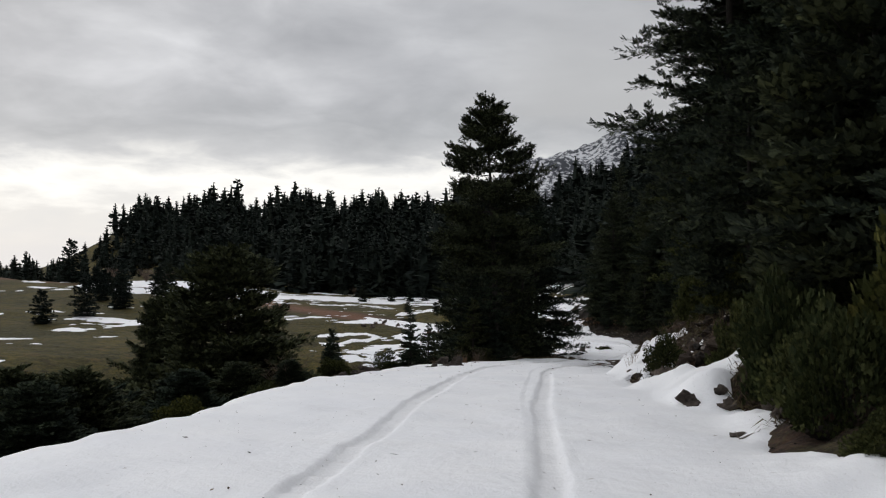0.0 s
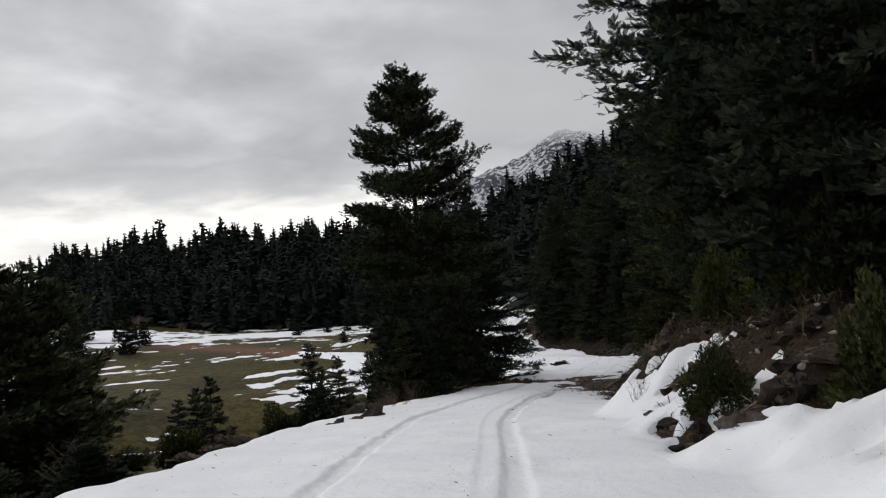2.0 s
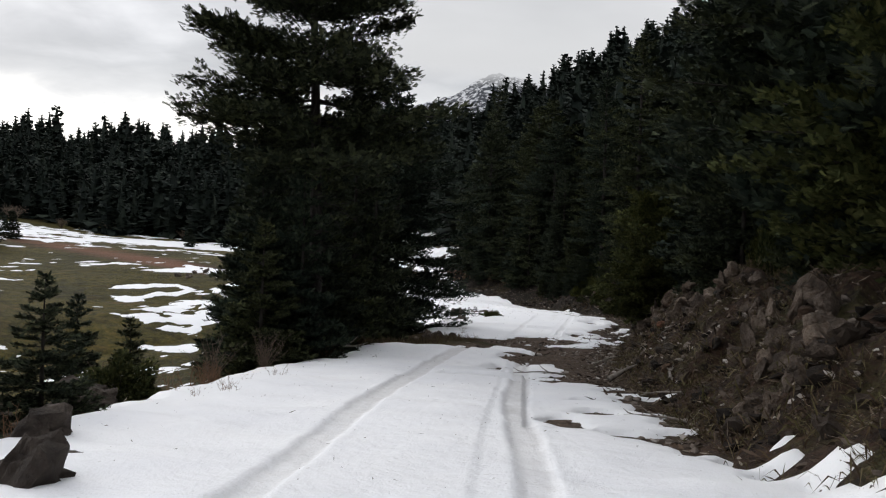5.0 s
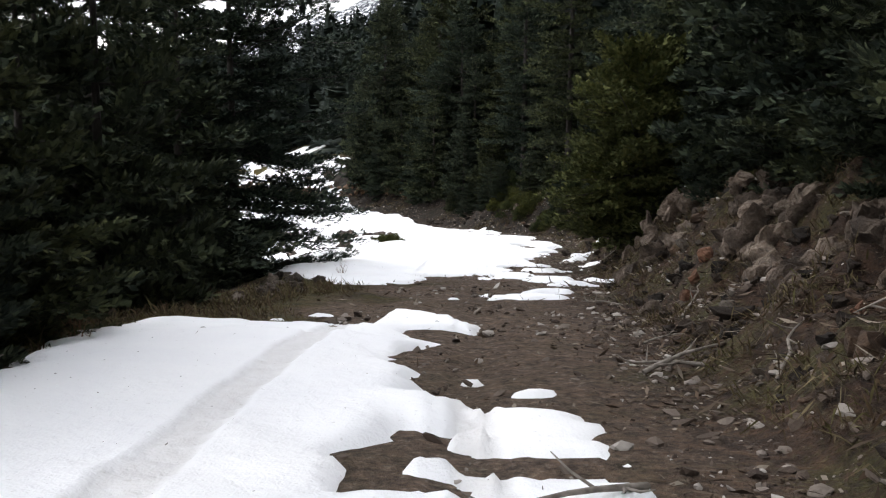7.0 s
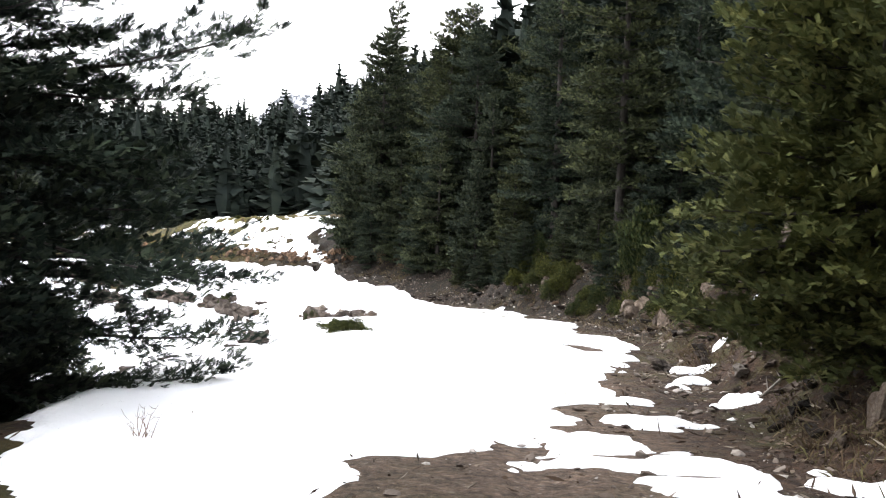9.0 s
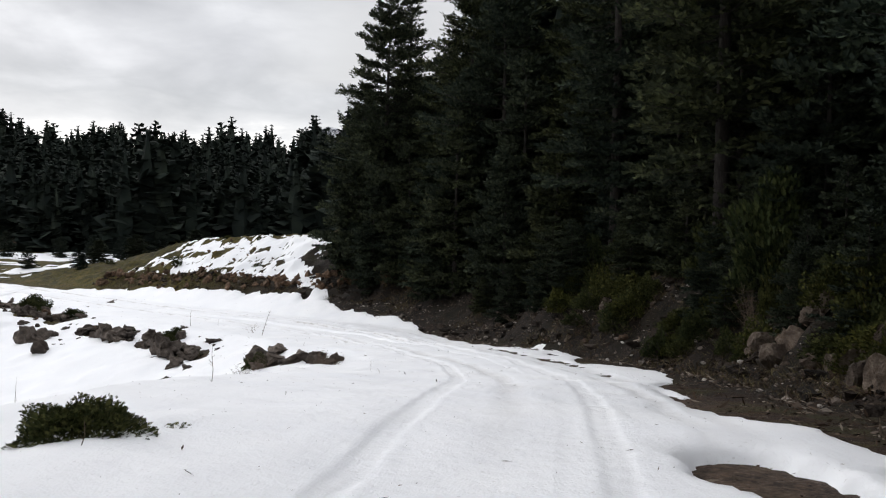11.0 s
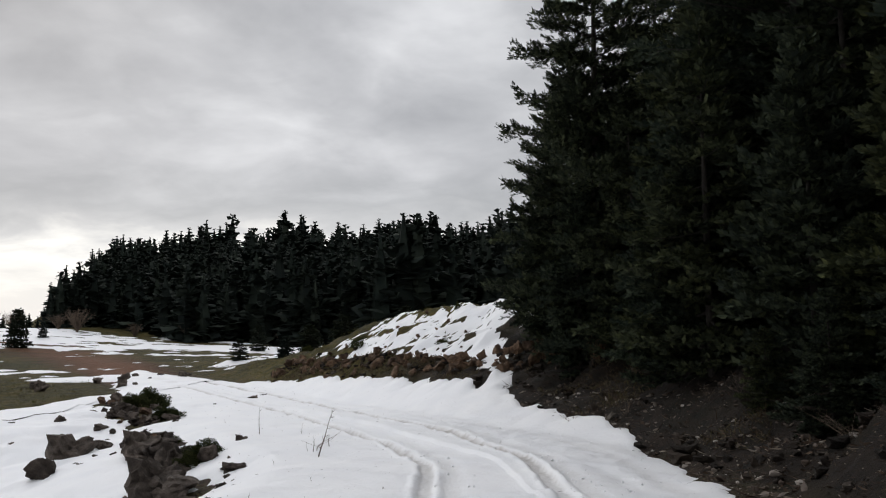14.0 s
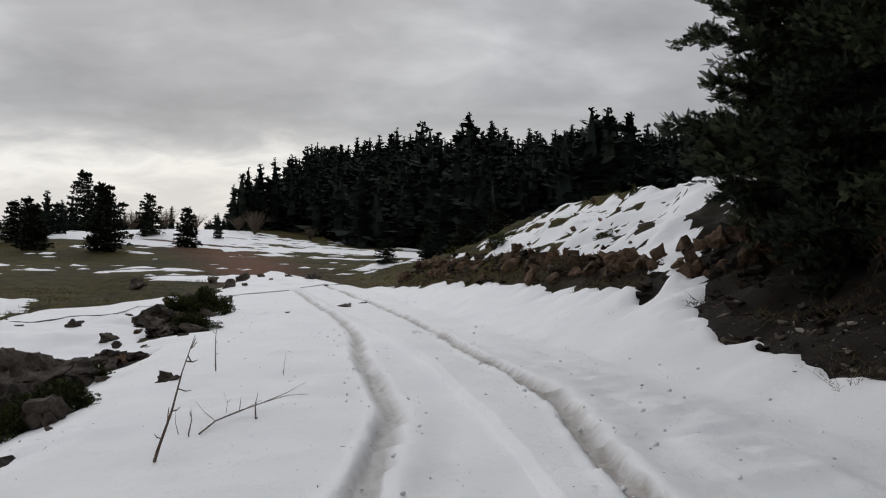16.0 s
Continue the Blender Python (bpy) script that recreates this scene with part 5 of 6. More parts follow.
def build_far_woods():
    rng = np.random.default_rng(77)
    kinds = [far_fir(rng, 1.0, rng.uniform(0.22, 0.36), rng.uniform(0.5, 0.95)) for k in range(14)]
    spots = []
    for k in range(6200):
        x, y = rng.uniform(-150, 170), rng.uniform(183, 325)
        inner = x - 14 + 0.70 * (y - 77)
        if inner < 0 or (x > 20 and y > 290):
            continue
        front = 187 + 5 * math.sin(x * 0.09) + 4 * math.sin(x * 0.23 + 2) + 0.9 * max(0, -62 - x) + 0.05 * max(0, x)
        if y < front or rng.random() > (0.62 if y < front + 16 else 0.27):
            continue
        tall = rng.uniform(9.2, 15.6) * (min(0.72, 0.45 + 0.04 * inner) + min(0.34, 0.006 * inner)) * (1 + 0.10 * math.sin(x * 0.21 + y * 0.05) + 0.08 * math.sin(x * 0.53))
        spots.append((x, y, tall * (1.12 if rng.random() < 0.1 else 1.0)))
    # the wooded slope above the mound, seen past the bend
    for k in range(420):
        x, y = rng.uniform(19, 85), rng.uniform(119, 185)
        spots.append((x, y, rng.uniform(10, 14) + min(5.0, 0.10 * (x - 19))))
    for k in range(1050):
        x, y = side_place(rng.uniform(-10, 112), 0)
        u = rng.uniform(20.5, 36) if k < 450 else rng.uniform(34, 105)
        x, y = x + u, y + rng.uniform(-12, 12) + 0.15 * u
        spots.append((x, y, rng.uniform(16, 23) if u > 34 else rng.uniform(13, 19)))
    for k in range(420):
        spots.append((rng.uniform(40, 190), rng.uniform(105, 200), rng.uniform(10, 16)))
    for k in range(260):
        spots.append((rng.uniform(-230, -96), rng.uniform(190, 330), rng.uniform(4.5, 8.5)))
    xy = np.array(spots)
    gz = ground_height(xy[:, 0], xy[:, 1])
    pieces = []
    for (x, y, tall), z in zip(spots, gz):
        v, q = kinds[rng.integers(14)]
        a = rng.uniform(0, 6.28)
        c, sn = math.cos(a), math.sin(a)
        w = np.stack([v[:, 0] * c - v[:, 1] * sn, v[:, 0] * sn + v[:, 1] * c, v[:, 2]], 1) * tall
        pieces.append((w + [x, y, z - 0.2], q))
    v, q = joined(pieces)
    tagged(new("far_woods", mesh_data("far_woods", v, q, NEEDLES_FAR)), "dense dark fir forest along the meadow's far edge", "forest", kind="stuff")


build_far_woods()


from mathutils.bvhtree import BVHTree


# ---------------------------------------------------------------- rocks
def rock_shape(seed, squat=0.7, bumps=0.2, cuts=14, level=3, crisp=0.98):
    """A broken limestone lump: a ball, cut flat by planes and roughened."""
    rng = np.random.default_rng(seed)
    bm = bmesh.new()
    bmesh.ops.create_icosphere(bm, subdivisions=level, radius=0.5)
    v = np.array([p.co[:] for p in bm.verts])
    f = np.array([[p.index for p in face.verts] for face in bm.faces])
    bm.free()
    for k in range(cuts):
        n = unit(rng.normal(0, 1, 3) * [1, 1, 0.8])
        d = rng.uniform(0.18, 0.38)
        over = np.clip(v @ n - d, 0, None)
        v = v - over[:, None] * n * crisp
    shift = rng.uniform(0, 50, 3)
    lump = np.array([noise.noise(Vector(p * 3.1 + shift)) + 0.6 * noise.noise(Vector(p * 7.3 + shift)) - 0.8 * abs(noise.noise(Vector(p * 5.0 - shift))) - 0.7 * abs(noise.noise(Vector(p * 11.0 + shift))) for p in v])
    v = v * (1 + 1.7 * bumps * lump)[:, None]
    v[:, 2] *= squat
    return v, f


def rock_data(seed, squat=0.7, bumps=0.2, cuts=14, level=3, mat=None, crisp=0.98):
    return mesh_data("rock", *rock_shape(seed, squat, bumps, cuts, level, crisp), mat or ROCK)


def build_rubble():
    """Clods and broken stone, half buried in the earth of bank and mound."""
    rng = np.random.default_rng(15)
    kinds = [rock_shape(700 + k, 0.8, 0.28, 10, 2 if k < 4 else 1) for k in range(8)]
    s = np.concatenate([rng.uniform(5, 90, 2600), rng.uniform(88, 101, 500), rng.uniform(98, 124, 900)])
    foot = np.interp(s, BANK[:, 0], BANK[:, 1])
    u = np.concatenate([foot[:2600] + rng.uniform(0.1, 2.6, 2600), foot[2600:3100] + rng.uniform(0.6, 6.0, 500), 5.6 + rng.normal(0, 0.55, 900) - 0.03 * (s[3100:] - 104)])
    heap = [(cs + rng.normal(0, 0.75, 9 * count) * ls, cu + rng.normal(0, 0.75, 9 * count) * wu) for cs, cu, ls, wu, count, size in HEAPS]
    s, u = np.concatenate([s] + [h[0] for h in heap]), np.concatenate([u] + [h[1] for h in heap])
    x, y = off_track(s, u)
    ok = (snow_margin(x, y, s, u) < 0.03) & (rough(x, y, 1.5, 2, 149) > -0.45)
    x, y, s = x[ok], y[ok], s[ok]
    z = ground_height(x, y)
    pieces = []
    for i in range(len(x)):
        a, size = rng.uniform(0, 6.28), 0.07 + 0.38 * rng.random() ** 2.6
        v, f = kinds[rng.integers(4) + (4 if size < 0.16 else 0)]
        c, sn = math.cos(a), math.sin(a)
        p = v * [rng.uniform(0.8, 1.5), 1.0, rng.uniform(0.7, 1.2)] * size
        pieces.append((np.stack([p[:, 0] * c - p[:, 1] * sn, p[:, 0] * sn + p[:, 1] * c, p[:, 2]], 1) + [x[i], y[i], z[i] + 0.1 * size], f))
    tagged(new("rubble", mesh_data("rubble", *joined(pieces), CLOD)), "brown clods and broken stone in the bank's earth", "rubble", kind="stuff")


def clod_material():
    m, nt, b = material("earth_clods", 0.95)
    geo = nt.nodes.new("ShaderNodeNewGeometry")
    tone = ramp(nt, geo.outputs["Random Per Island"], [(0.0, (0.007, 0.005, 0.004)), (0.65, (0.019, 0.012, 0.008)), (0.9, (0.042, 0.030, 0.022)), (1.0, (0.12, 0.104, 0.088))])
    n = noise_at(nt, geo.outputs["Position"], 18.0, 4, 0.7)
    nt.links.new(mix_color(nt, ramp(nt, n, [(0.45, (0, 0, 0)), (0.7, (0.7, 0.7, 0.7))]), tone, (0.024, 0.017, 0.010)), b.inputs["Base Color"])
    relief(nt, b, n, 0.9, 0.04)
    return m


CLOD = clod_material()
CRAG_ROCK = rock_material("crag_limestone", (0.92, 0.84, 0.76), 0.95)
ROCKS = [rock_data(200 + k, 0.8 + 0.07 * (k % 5), 0.25 + 0.04 * (k % 3), 9, crisp=0.84) for k in range(9)]
SLABS = [rock_data(260 + k, 1.25, 0.17, 22, 3, CRAG_ROCK) for k in range(5)]
BROWN = [rock_data(280 + k, 0.7 + 0.1 * k, 0.24, 14, 3, BROWN_ROCK) for k in range(5)]
stones_rng = random.Random(5)


def put_rock(x, y, wide, label="weathered grey-brown limestone rock in the snow", group="rocks beside the track", tall=1.0, long=1.0, turn=None, sunk=0.22, kind=None):
    ob = new("rock", kind or ROCKS[stones_rng.randrange(len(ROCKS))])
    turn = stones_rng.uniform(0, 360) if turn is None else turn
    ob.matrix_world = pose(x, y, ground_at(x, y) + 0.06 + wide * tall * (0.33 - sunk), stones_rng.uniform(-12, 12), stones_rng.uniform(-12, 12), turn) @ Matrix.Diagonal((wide * long, wide, wide * tall, 1))
    return tagged(ob, label, "rock", group)


# single rocks that lie on the snow at the foot of the bank
for x, y, w, t in ((4.65, 8.5, 0.45, 0.85), (5.1, 8.2, 0.32, 0.8), (4.6, 6.0, 0.36, 0.7), (4.1, 6.1, 0.14, 0.7), (5.1, 8.6, 0.28, 1.0), (4.4, 7.9, 0.12, 0.8), (5.35, 7.2, 0.45, 0.7), (5.2, 6.6, 0.3, 0.8), (5.1, 12.6, 0.5, 0.9), (4.95, 15.5, 0.26, 1.0), (5.4, 9.9, 0.4, 0.9), (4.5, 15.9, 0.14, 1.0), (5.2, 3.6, 0.34, 0.7), (4.3, 5.0, 0.1, 0.7)):
    put_rock(x, y, w, "dark broken rock on snow below the bank", tall=t)
# at the outer edge of the track
for x, y, w, t in ((0.85, 22.9, 0.75, 1.25), (0.55, 22.2, 0.5, 0.9), (0.25, 21.4, 0.42, 0.8), (0.9, 23.9, 0.4, 0.8), (-0.9, 26.8, 0.7, 1.1), (0.3, 24.8, 0.8, 0.9), (-0.3, 28.4, 1.1, 0.9), (0.0, 27.6, 0.6, 1.0), (-2.2, 7.4, 0.8, 0.6), (-2.5, 8.3, 0.6, 0.6), (-1.45, 18.6, 0.6, 0.8), (-1.35, 19.4, 0.5, 1.0), (-1.8, 17.9, 0.5, 0.7), (-1.2, 20.1, 0.4, 0.9), (-1.9, 18.9, 0.55, 0.9)):
    put_rock(x, y, w, "lichen-grown limestone rock at the track's outer edge", tall=t)
# in and beside the half bare stretch
for x, y, w, t, l in ((15.6, 56.7, 0.55, 0.9, 1.0), (8.5, 58.6, 0.75, 0.85, 1.5), (9.1, 59.0, 0.5, 0.8, 1.2), (8.0, 57.7, 0.45, 0.7, 1.0), (7.2, 57.2, 0.6, 0.6, 1.3), (6.0, 50.3, 0.3, 0.7, 1.0), (5.9, 48.4, 0.2, 0.8, 1.0), (6.2, 60.4, 0.9, 0.5, 1.3), (16.5, 55.4, 0.28, 0.7, 1.0), (16.9, 57.6, 0.22, 0.8, 1.0)):
    put_rock(x, y, w, "dark weathered rock showing through the snow", tall=t, long=l)
for k in range(20):
    put_rock(*side_place(stones_rng.uniform(42.5, 48.5), -3.4 + stones_rng.gauss(0, 0.45)), stones_rng.uniform(0.1, 0.42), "grey limestone rock on the grassy shoulder of the track", "rocks on the shoulder", tall=stones_rng.uniform(0.6, 1.0), sunk=0.24)
# the heaps of rock pushed to the outer side of the track before the bend
for cs, cu, ls, wu, count, size in HEAPS:
    for k in range(count):
        put_rock(*side_place(cs + stones_rng.gauss(0, 0.55) * ls, cu + stones_rng.gauss(0, 0.55) * wu), size * stones_rng.uniform(0.55, 1.35), "weathered grey-brown limestone rock in a heap", tall=stones_rng.uniform(0.7, 1.05), long=stones_rng.uniform(0.9, 1.5), sunk=0.17, kind=BROWN[k % 5] if k % 4 == 3 else None)
for x, y, w, t, l in ((0.45, 95.3, 1.45, 0.85, 1.1), (1.0, 96.2, 0.8, 0.8, 1.2), (1.5, 92.4, 1.05, 0.85, 1.0), (-1.3, 99.8, 0.6, 0.9, 1.1), (2.6, 95.1, 0.85, 0.7, 1.3), (3.5, 93.5, 0.7, 0.8, 1.0), (4.2, 92.7, 1.1, 0.8, 1.1), (5.0, 91.7, 0.9, 0.8, 1.2), (4.9, 92.9, 0.8, 0.8, 1.0),
                      (7.3, 87.6, 1.2, 0.85, 1.1), (8.2, 87.0, 0.95, 0.6, 1.5), (7.8, 85.8, 0.85, 0.8, 1.2), (8.4, 84.3, 0.6, 0.7, 1.3), (6.4, 90.4, 0.85, 0.9, 1.0), (6.4, 89.4, 0.85, 0.9, 1.2), (7.4, 89.9, 0.75, 0.8, 1.1), (7.0, 88.7, 0.9, 0.9, 1.0), (8.9, 87.9, 0.6, 0.5, 1.3),
                      (6.9, 83.7, 0.85, 0.65, 1.2), (8.2, 81.2, 0.85, 0.5, 1.5), (7.9, 83.2, 0.8, 0.5, 1.5), (12.45, 75.4, 0.6, 1.0, 1.3), (12.35, 76.7, 0.5, 0.8, 1.7), (11.0, 79.5, 1.05, 1.0, 1.0), (11.5, 80.6, 0.8, 0.6, 1.6), (12.1, 78.6, 0.55, 0.55, 1.8), (11.9, 77.3, 0.6, 0.7, 1.4), (11.4, 78.7, 0.7, 0.8, 1.2), (11.3, 81.6, 0.6, 0.6, 1.4), (12.5, 76.2, 0.35, 0.6, 1.5), (10.9, 78.4, 0.6, 0.7, 1.3), (11.6, 77.8, 0.5, 0.6, 1.3), (10.3, 77.6, 0.7, 0.6, 1.4), (9.2, 77.7, 0.6, 0.6, 1.4)):
    put_rock(x, y, 1.02 * w, "dark weathered limestone boulder pushed beside the track", tall=1.15 * t, long=1.1 * l, turn=stones_rng.gauss(108, 22), sunk=0.14)
for k in range(34):
    s0 = stones_rng.uniform(80, 118)
    put_rock(*side_place(s0, -4.9 + stones_rng.gauss(-0.3, 0.9) - 0.02 * max(0, s0 - 90)), stones_rng.uniform(0.14, 0.36), tall=stones_rng.uniform(0.7, 1.1), sunk=0.12)
for k in range(26):
    put_rock(stones_rng.uniform(-8, 2.5), stones_rng.uniform(92, 112), stones_rng.uniform(0.25, 0.6), "grey limestone rock on the snowy meadow edge", sunk=0.16)
for k in range(14):
    put_rock(stones_rng.uniform(-16, -7), stones_rng.uniform(114, 126), stones_rng.uniform(0.4, 1.0), "grey limestone rock on the meadow", "rocks on the meadow", sunk=0.16)
# broken rock along the mound's edge
for k in range(26):
    s0 = stones_rng.uniform(98.5, 124)
    put_rock(*side_place(s0, 5.7 + stones_rng.gauss(0, 0.5) - 0.03 * (s0 - 104)), stones_rng.uniform(0.5, 0.9), "brown broken rock at the edge of the snowy mound", "rocks on the mound", kind=BROWN[k % 5], tall=stones_rng.uniform(0.6, 1.0), long=stones_rng.uniform(0.9, 1.5), sunk=0.14)


def outcrop(s0, u0, wide, tall, count, seed):
    """A crag of upright split limestone blocks in the bank."""
    rnd = random.Random(seed)
    x, y = side_place(s0, u0)
    root = new("rock_outcrop")
    root.location = (x, y, ground_at(x, y))
    tagged(root, "grey fissured limestone crag in the earth bank", "rock outcrop", "crags in the bank")
    for k in range(count * 2):
        du, ds = rnd.uniform(-0.35, 0.5) * wide, rnd.uniform(-0.5, 0.5) * wide
        bx, by = side_place(s0 + ds, u0 + du)
        block = part("block", SLABS[rnd.randrange(5)], root)
        size = wide * rnd.uniform(0.36, 0.72)
        hgt = tall * rnd.uniform(0.3, 0.62)
        block.matrix_basis = Matrix.Translation((bx - x, by - y, ground_at(bx, by) - ground_at(x, y) + hgt * 0.16)) @ pose(0, 0, 0, rnd.uniform(-32, 32), rnd.uniform(-32, 32), rnd.uniform(0, 360)) @ Matrix.Diagonal((size, size * rnd.uniform(0.6, 1.0), hgt, 1))


for k, (s0, u0, w, h, n) in enumerate(((26.4, 2.9, 0.9, 0.6, 5), (27.4, 3.3, 1.1, 0.8, 6), (28.8, 3.5, 1.0, 1.2, 6), (30.4, 3.6, 0.9, 0.9, 5), (33.0, 4.0, 1.3, 0.9, 6), (36.0, 4.3, 1.3, 0.9, 6), (38.6, 4.2, 1.1, 0.9, 5), (40.4, 4.3, 1.5, 1.4, 9), (42.8, 4.3, 1.6, 1.3, 9), (45.2, 4.6, 1.3, 1.0, 6),
                                         (47.6, 3.6, 1.5, 1.5, 9), (47.9, 4.4, 1.3, 1.6, 6))):
    outcrop(s0, u0, w, h, n, 300 + k)
for k, (s0, u0, w, h, n) in enumerate(((51.0, 4.3, 1.7, 1.7, 10), (53.4, 4.7, 1.4, 1.2, 7), (57.5, 4.8, 1.2, 1.0, 5), (60.5, 5.0, 1.4, 1.2, 6), (64.5, 5.0, 1.5, 1.5, 8), (67.0, 4.9, 1.8, 1.8, 11), (69.2, 5.0, 1.4, 1.4, 7), (71.2, 5.1, 1.7, 1.5, 9), (75.0, 5.3, 1.0, 0.9, 5), (79.0, 5.2, 1.0, 0.9, 5),
                                         (12.5, 3.9, 1.2, 0.8, 6), (22.0, 3.8, 1.0, 0.7, 5))):
    outcrop(s0, u0, w, h, n, 330 + k)


RED_ROCK = rock_material("reddish_limestone", (1.25, 0.72, 0.5))
REDS = [rock_data(290 + k, 0.8, 0.2, 14, 2, RED_ROCK) for k in range(2)]


def scatter_rocks(name, label, spots, mat, seed, sunk):
    """Many broken rocks as one joined mesh: spots of s, u and width."""
    rng = np.random.default_rng(seed)
    kinds = [rock_shape(900 + seed + k, 0.75 + 0.1 * (k % 4), 0.24, 14, 2) for k in range(8)]
    pieces = []
    for s0, u0, wide in spots:
        x, y = side_place(s0, u0)
        v, f = kinds[rng.integers(8)]
        turn = np.array(Euler((rng.normal(0, 0.35), rng.normal(0, 0.35), rng.uniform(0, 6.28))).to_matrix())
        pieces.append(((v * [rng.uniform(0.9, 1.6), 1.0, rng.uniform(0.6, 1.1)] * wide) @ turn.T + [x, y, ground_at(x, y) + wide * (0.3 - sunk)], f))
    tagged(new(name, mesh_data(name, *joined(pieces), mat)), label, "rocks", kind="stuff")


spots = []
for k in range(230):
    s0 = stones_rng.uniform(25, 60) if k < 170 else stones_rng.uniform(60, 82)
    spots.append((s0, float(np.interp(s0, BANK[:, 0], BANK[:, 1])) + 0.1 + 2.8 * stones_rng.random(), 0.12 + 0.42 * stones_rng.random() ** 2))
scatter_rocks("bank_rocks", "grey broken limestone in the earth bank", spots[::2], CRAG_ROCK, 1, 0.34)
scatter_rocks("bank_rocks", "dark brown broken stone in the earth bank", spots[1::2], BROWN_ROCK, 2, 0.34)
scatter_rocks("mound_rocks", "brown broken rock at the edge of the snowy mound", [(q, 5.7 + stones_rng.gauss(0, 0.55) - 0.03 * (q - 104), stones_rng.uniform(0.22, 0.7)) for q in (stones_rng.uniform(98.5, 124) for k in range(110))], BROWN_ROCK, 3, 0.16)
for s0, u0, w in ((43.6, 3.5, 0.45), (43.2, 3.3, 0.4), (44.1, 3.8, 0.4), (37.2, 3.4, 0.3), (36.6, 3.8, 0.35)):
    put_rock(*side_place(s0, u0), w, "rust-red broken rock in the earth bank", "red rocks in the bank", kind=REDS[int(s0) % 2], sunk=0.2)



# ---------------------------------------------------------------- loose stones, litter and dry grass on bank and track
PALE = stone_material()


def build_stones():
    """Broken stones of bank and bare track, pressed into the earth."""
    rng = np.random.default_rng(9)
    n = 38000
    s = rng.uniform(10, 98, n)
    foot = np.interp(s, BANK[:, 0], BANK[:, 1])
    u = foot + np.where(rng.random(n) < 0.62, rng.uniform(-0.9, 2.4, n), rng.uniform(-4.2, 0, n))
    bare = (s > 24) & (s < 60) | (u > foot - 0.3)
    x, y = off_track(s, u)
    crowd = rough(x, y, 1.3, 3, 143) + 0.35 * (u > foot - 0.5) > rng.uniform(-0.7, 0.9, n)
    ok = bare & crowd & (snow_margin(x, y, s, u) < -0.02)
    x, y = x[ok], y[ok]
    m = len(x)
    size = 0.009 + 0.075 * rng.random(m) ** 5
    bm = bmesh.new()
    bmesh.ops.create_icosphere(bm, subdivisions=1, radius=1.0)
    ball = np.array([p.co[:] for p in bm.verts])
    tri = np.array([[p.index for p in face.verts] for face in bm.faces])
    bm.free()
    a = rng.uniform(0, 6.28, m)
    c, sn = np.cos(a), np.sin(a)
    p = ball[None] * rng.uniform(0.62, 1.25, (m, len(ball), 1)) * np.stack([rng.uniform(0.8, 1.6, m), rng.uniform(0.6, 1.1, m), rng.uniform(0.35, 0.75, m)], 1)[:, None]
    tilt = rng.normal(0, 0.3, m)[:, None]
    p[..., 2] += tilt * p[..., 0]
    q = np.stack([p[..., 0] * c[:, None] - p[..., 1] * sn[:, None], p[..., 0] * sn[:, None] + p[..., 1] * c[:, None], p[..., 2]], -1) * size[:, None, None]
    v = (q + np.stack([x, y, ground_height(x, y) + size * 0.08], 1)[:, None]).reshape(-1, 3)
    f = (tri[None] + len(ball) * np.arange(m)[:, None, None]).reshape(-1, 3)
    tagged(new("loose_stones", mesh_data("loose_stones", v, f, PALE)), "loose grey and brown stones scattered on bank and bare track", "stones", kind="stuff")


def build_dry_grass():
    rng = np.random.default_rng(10)
    n = 26000
    s = rng.uniform(6, 122, n)
    foot = np.interp(s, BANK[:, 0], BANK[:, 1])
    u = foot + rng.uniform(0.0, 3.6, n) ** 1.0
    s[-5000:], u[-5000:] = rng.uniform(38, 52, 5000), -1.9 - 5.0 * rng.beta(1.6, 1.3, 5000)
    x, y = off_track(s, u)
    ok = (snow_margin(x, y, s, u) < -0.02) & (rough(x, y, 1.7, 3, 141) > np.where(u < 0, 0.25, np.where((s > 83) & (s < 101), 0.3, -0.35)))
    x, y = x[ok], y[ok]
    z = ground_height(x, y)
    k = 6
    x, y, z = (np.repeat(w, k) + rng.normal(0, sd, len(w) * k) for w, sd in ((x, 0.06), (y, 0.06), (z, 0.0)))
    m = len(x)
    way = unit(np.stack([rng.normal(-0.35, 0.6, m), rng.normal(0, 0.6, m), rng.uniform(0.25, 1.1, m)], 1))
    v, f = sprigs(np.stack([x, y, z - 0.02], 1), way, unit(rng.normal(0, 1, (m, 3)) * [1, 1, 0.2]), rng.uniform(0.10, 0.36, m), rng.uniform(0.004, 0.012, m), rng.uniform(-0.7, 0.0, m))
    tagged(new("dry_grass", mesh_data("dry_grass", v, f, DRY_GRASS)), "dry brown grass and litter on the bank", "grass", kind="stuff")


def dry_grass_material():
    m, nt, b = material("dry_grass", 0.9)
    geo = nt.nodes.new("ShaderNodeNewGeometry")
    nt.links.new(ramp(nt, geo.outputs["Random Per Island"], [(0.0, (0.035, 0.024, 0.013)), (0.4, (0.085, 0.054, 0.030)), (0.8, (0.080, 0.072, 0.026)), (1.0, (0.15, 0.118, 0.065))]), b.inputs["Base Color"])
    return m


DRY_GRASS = dry_grass_material()


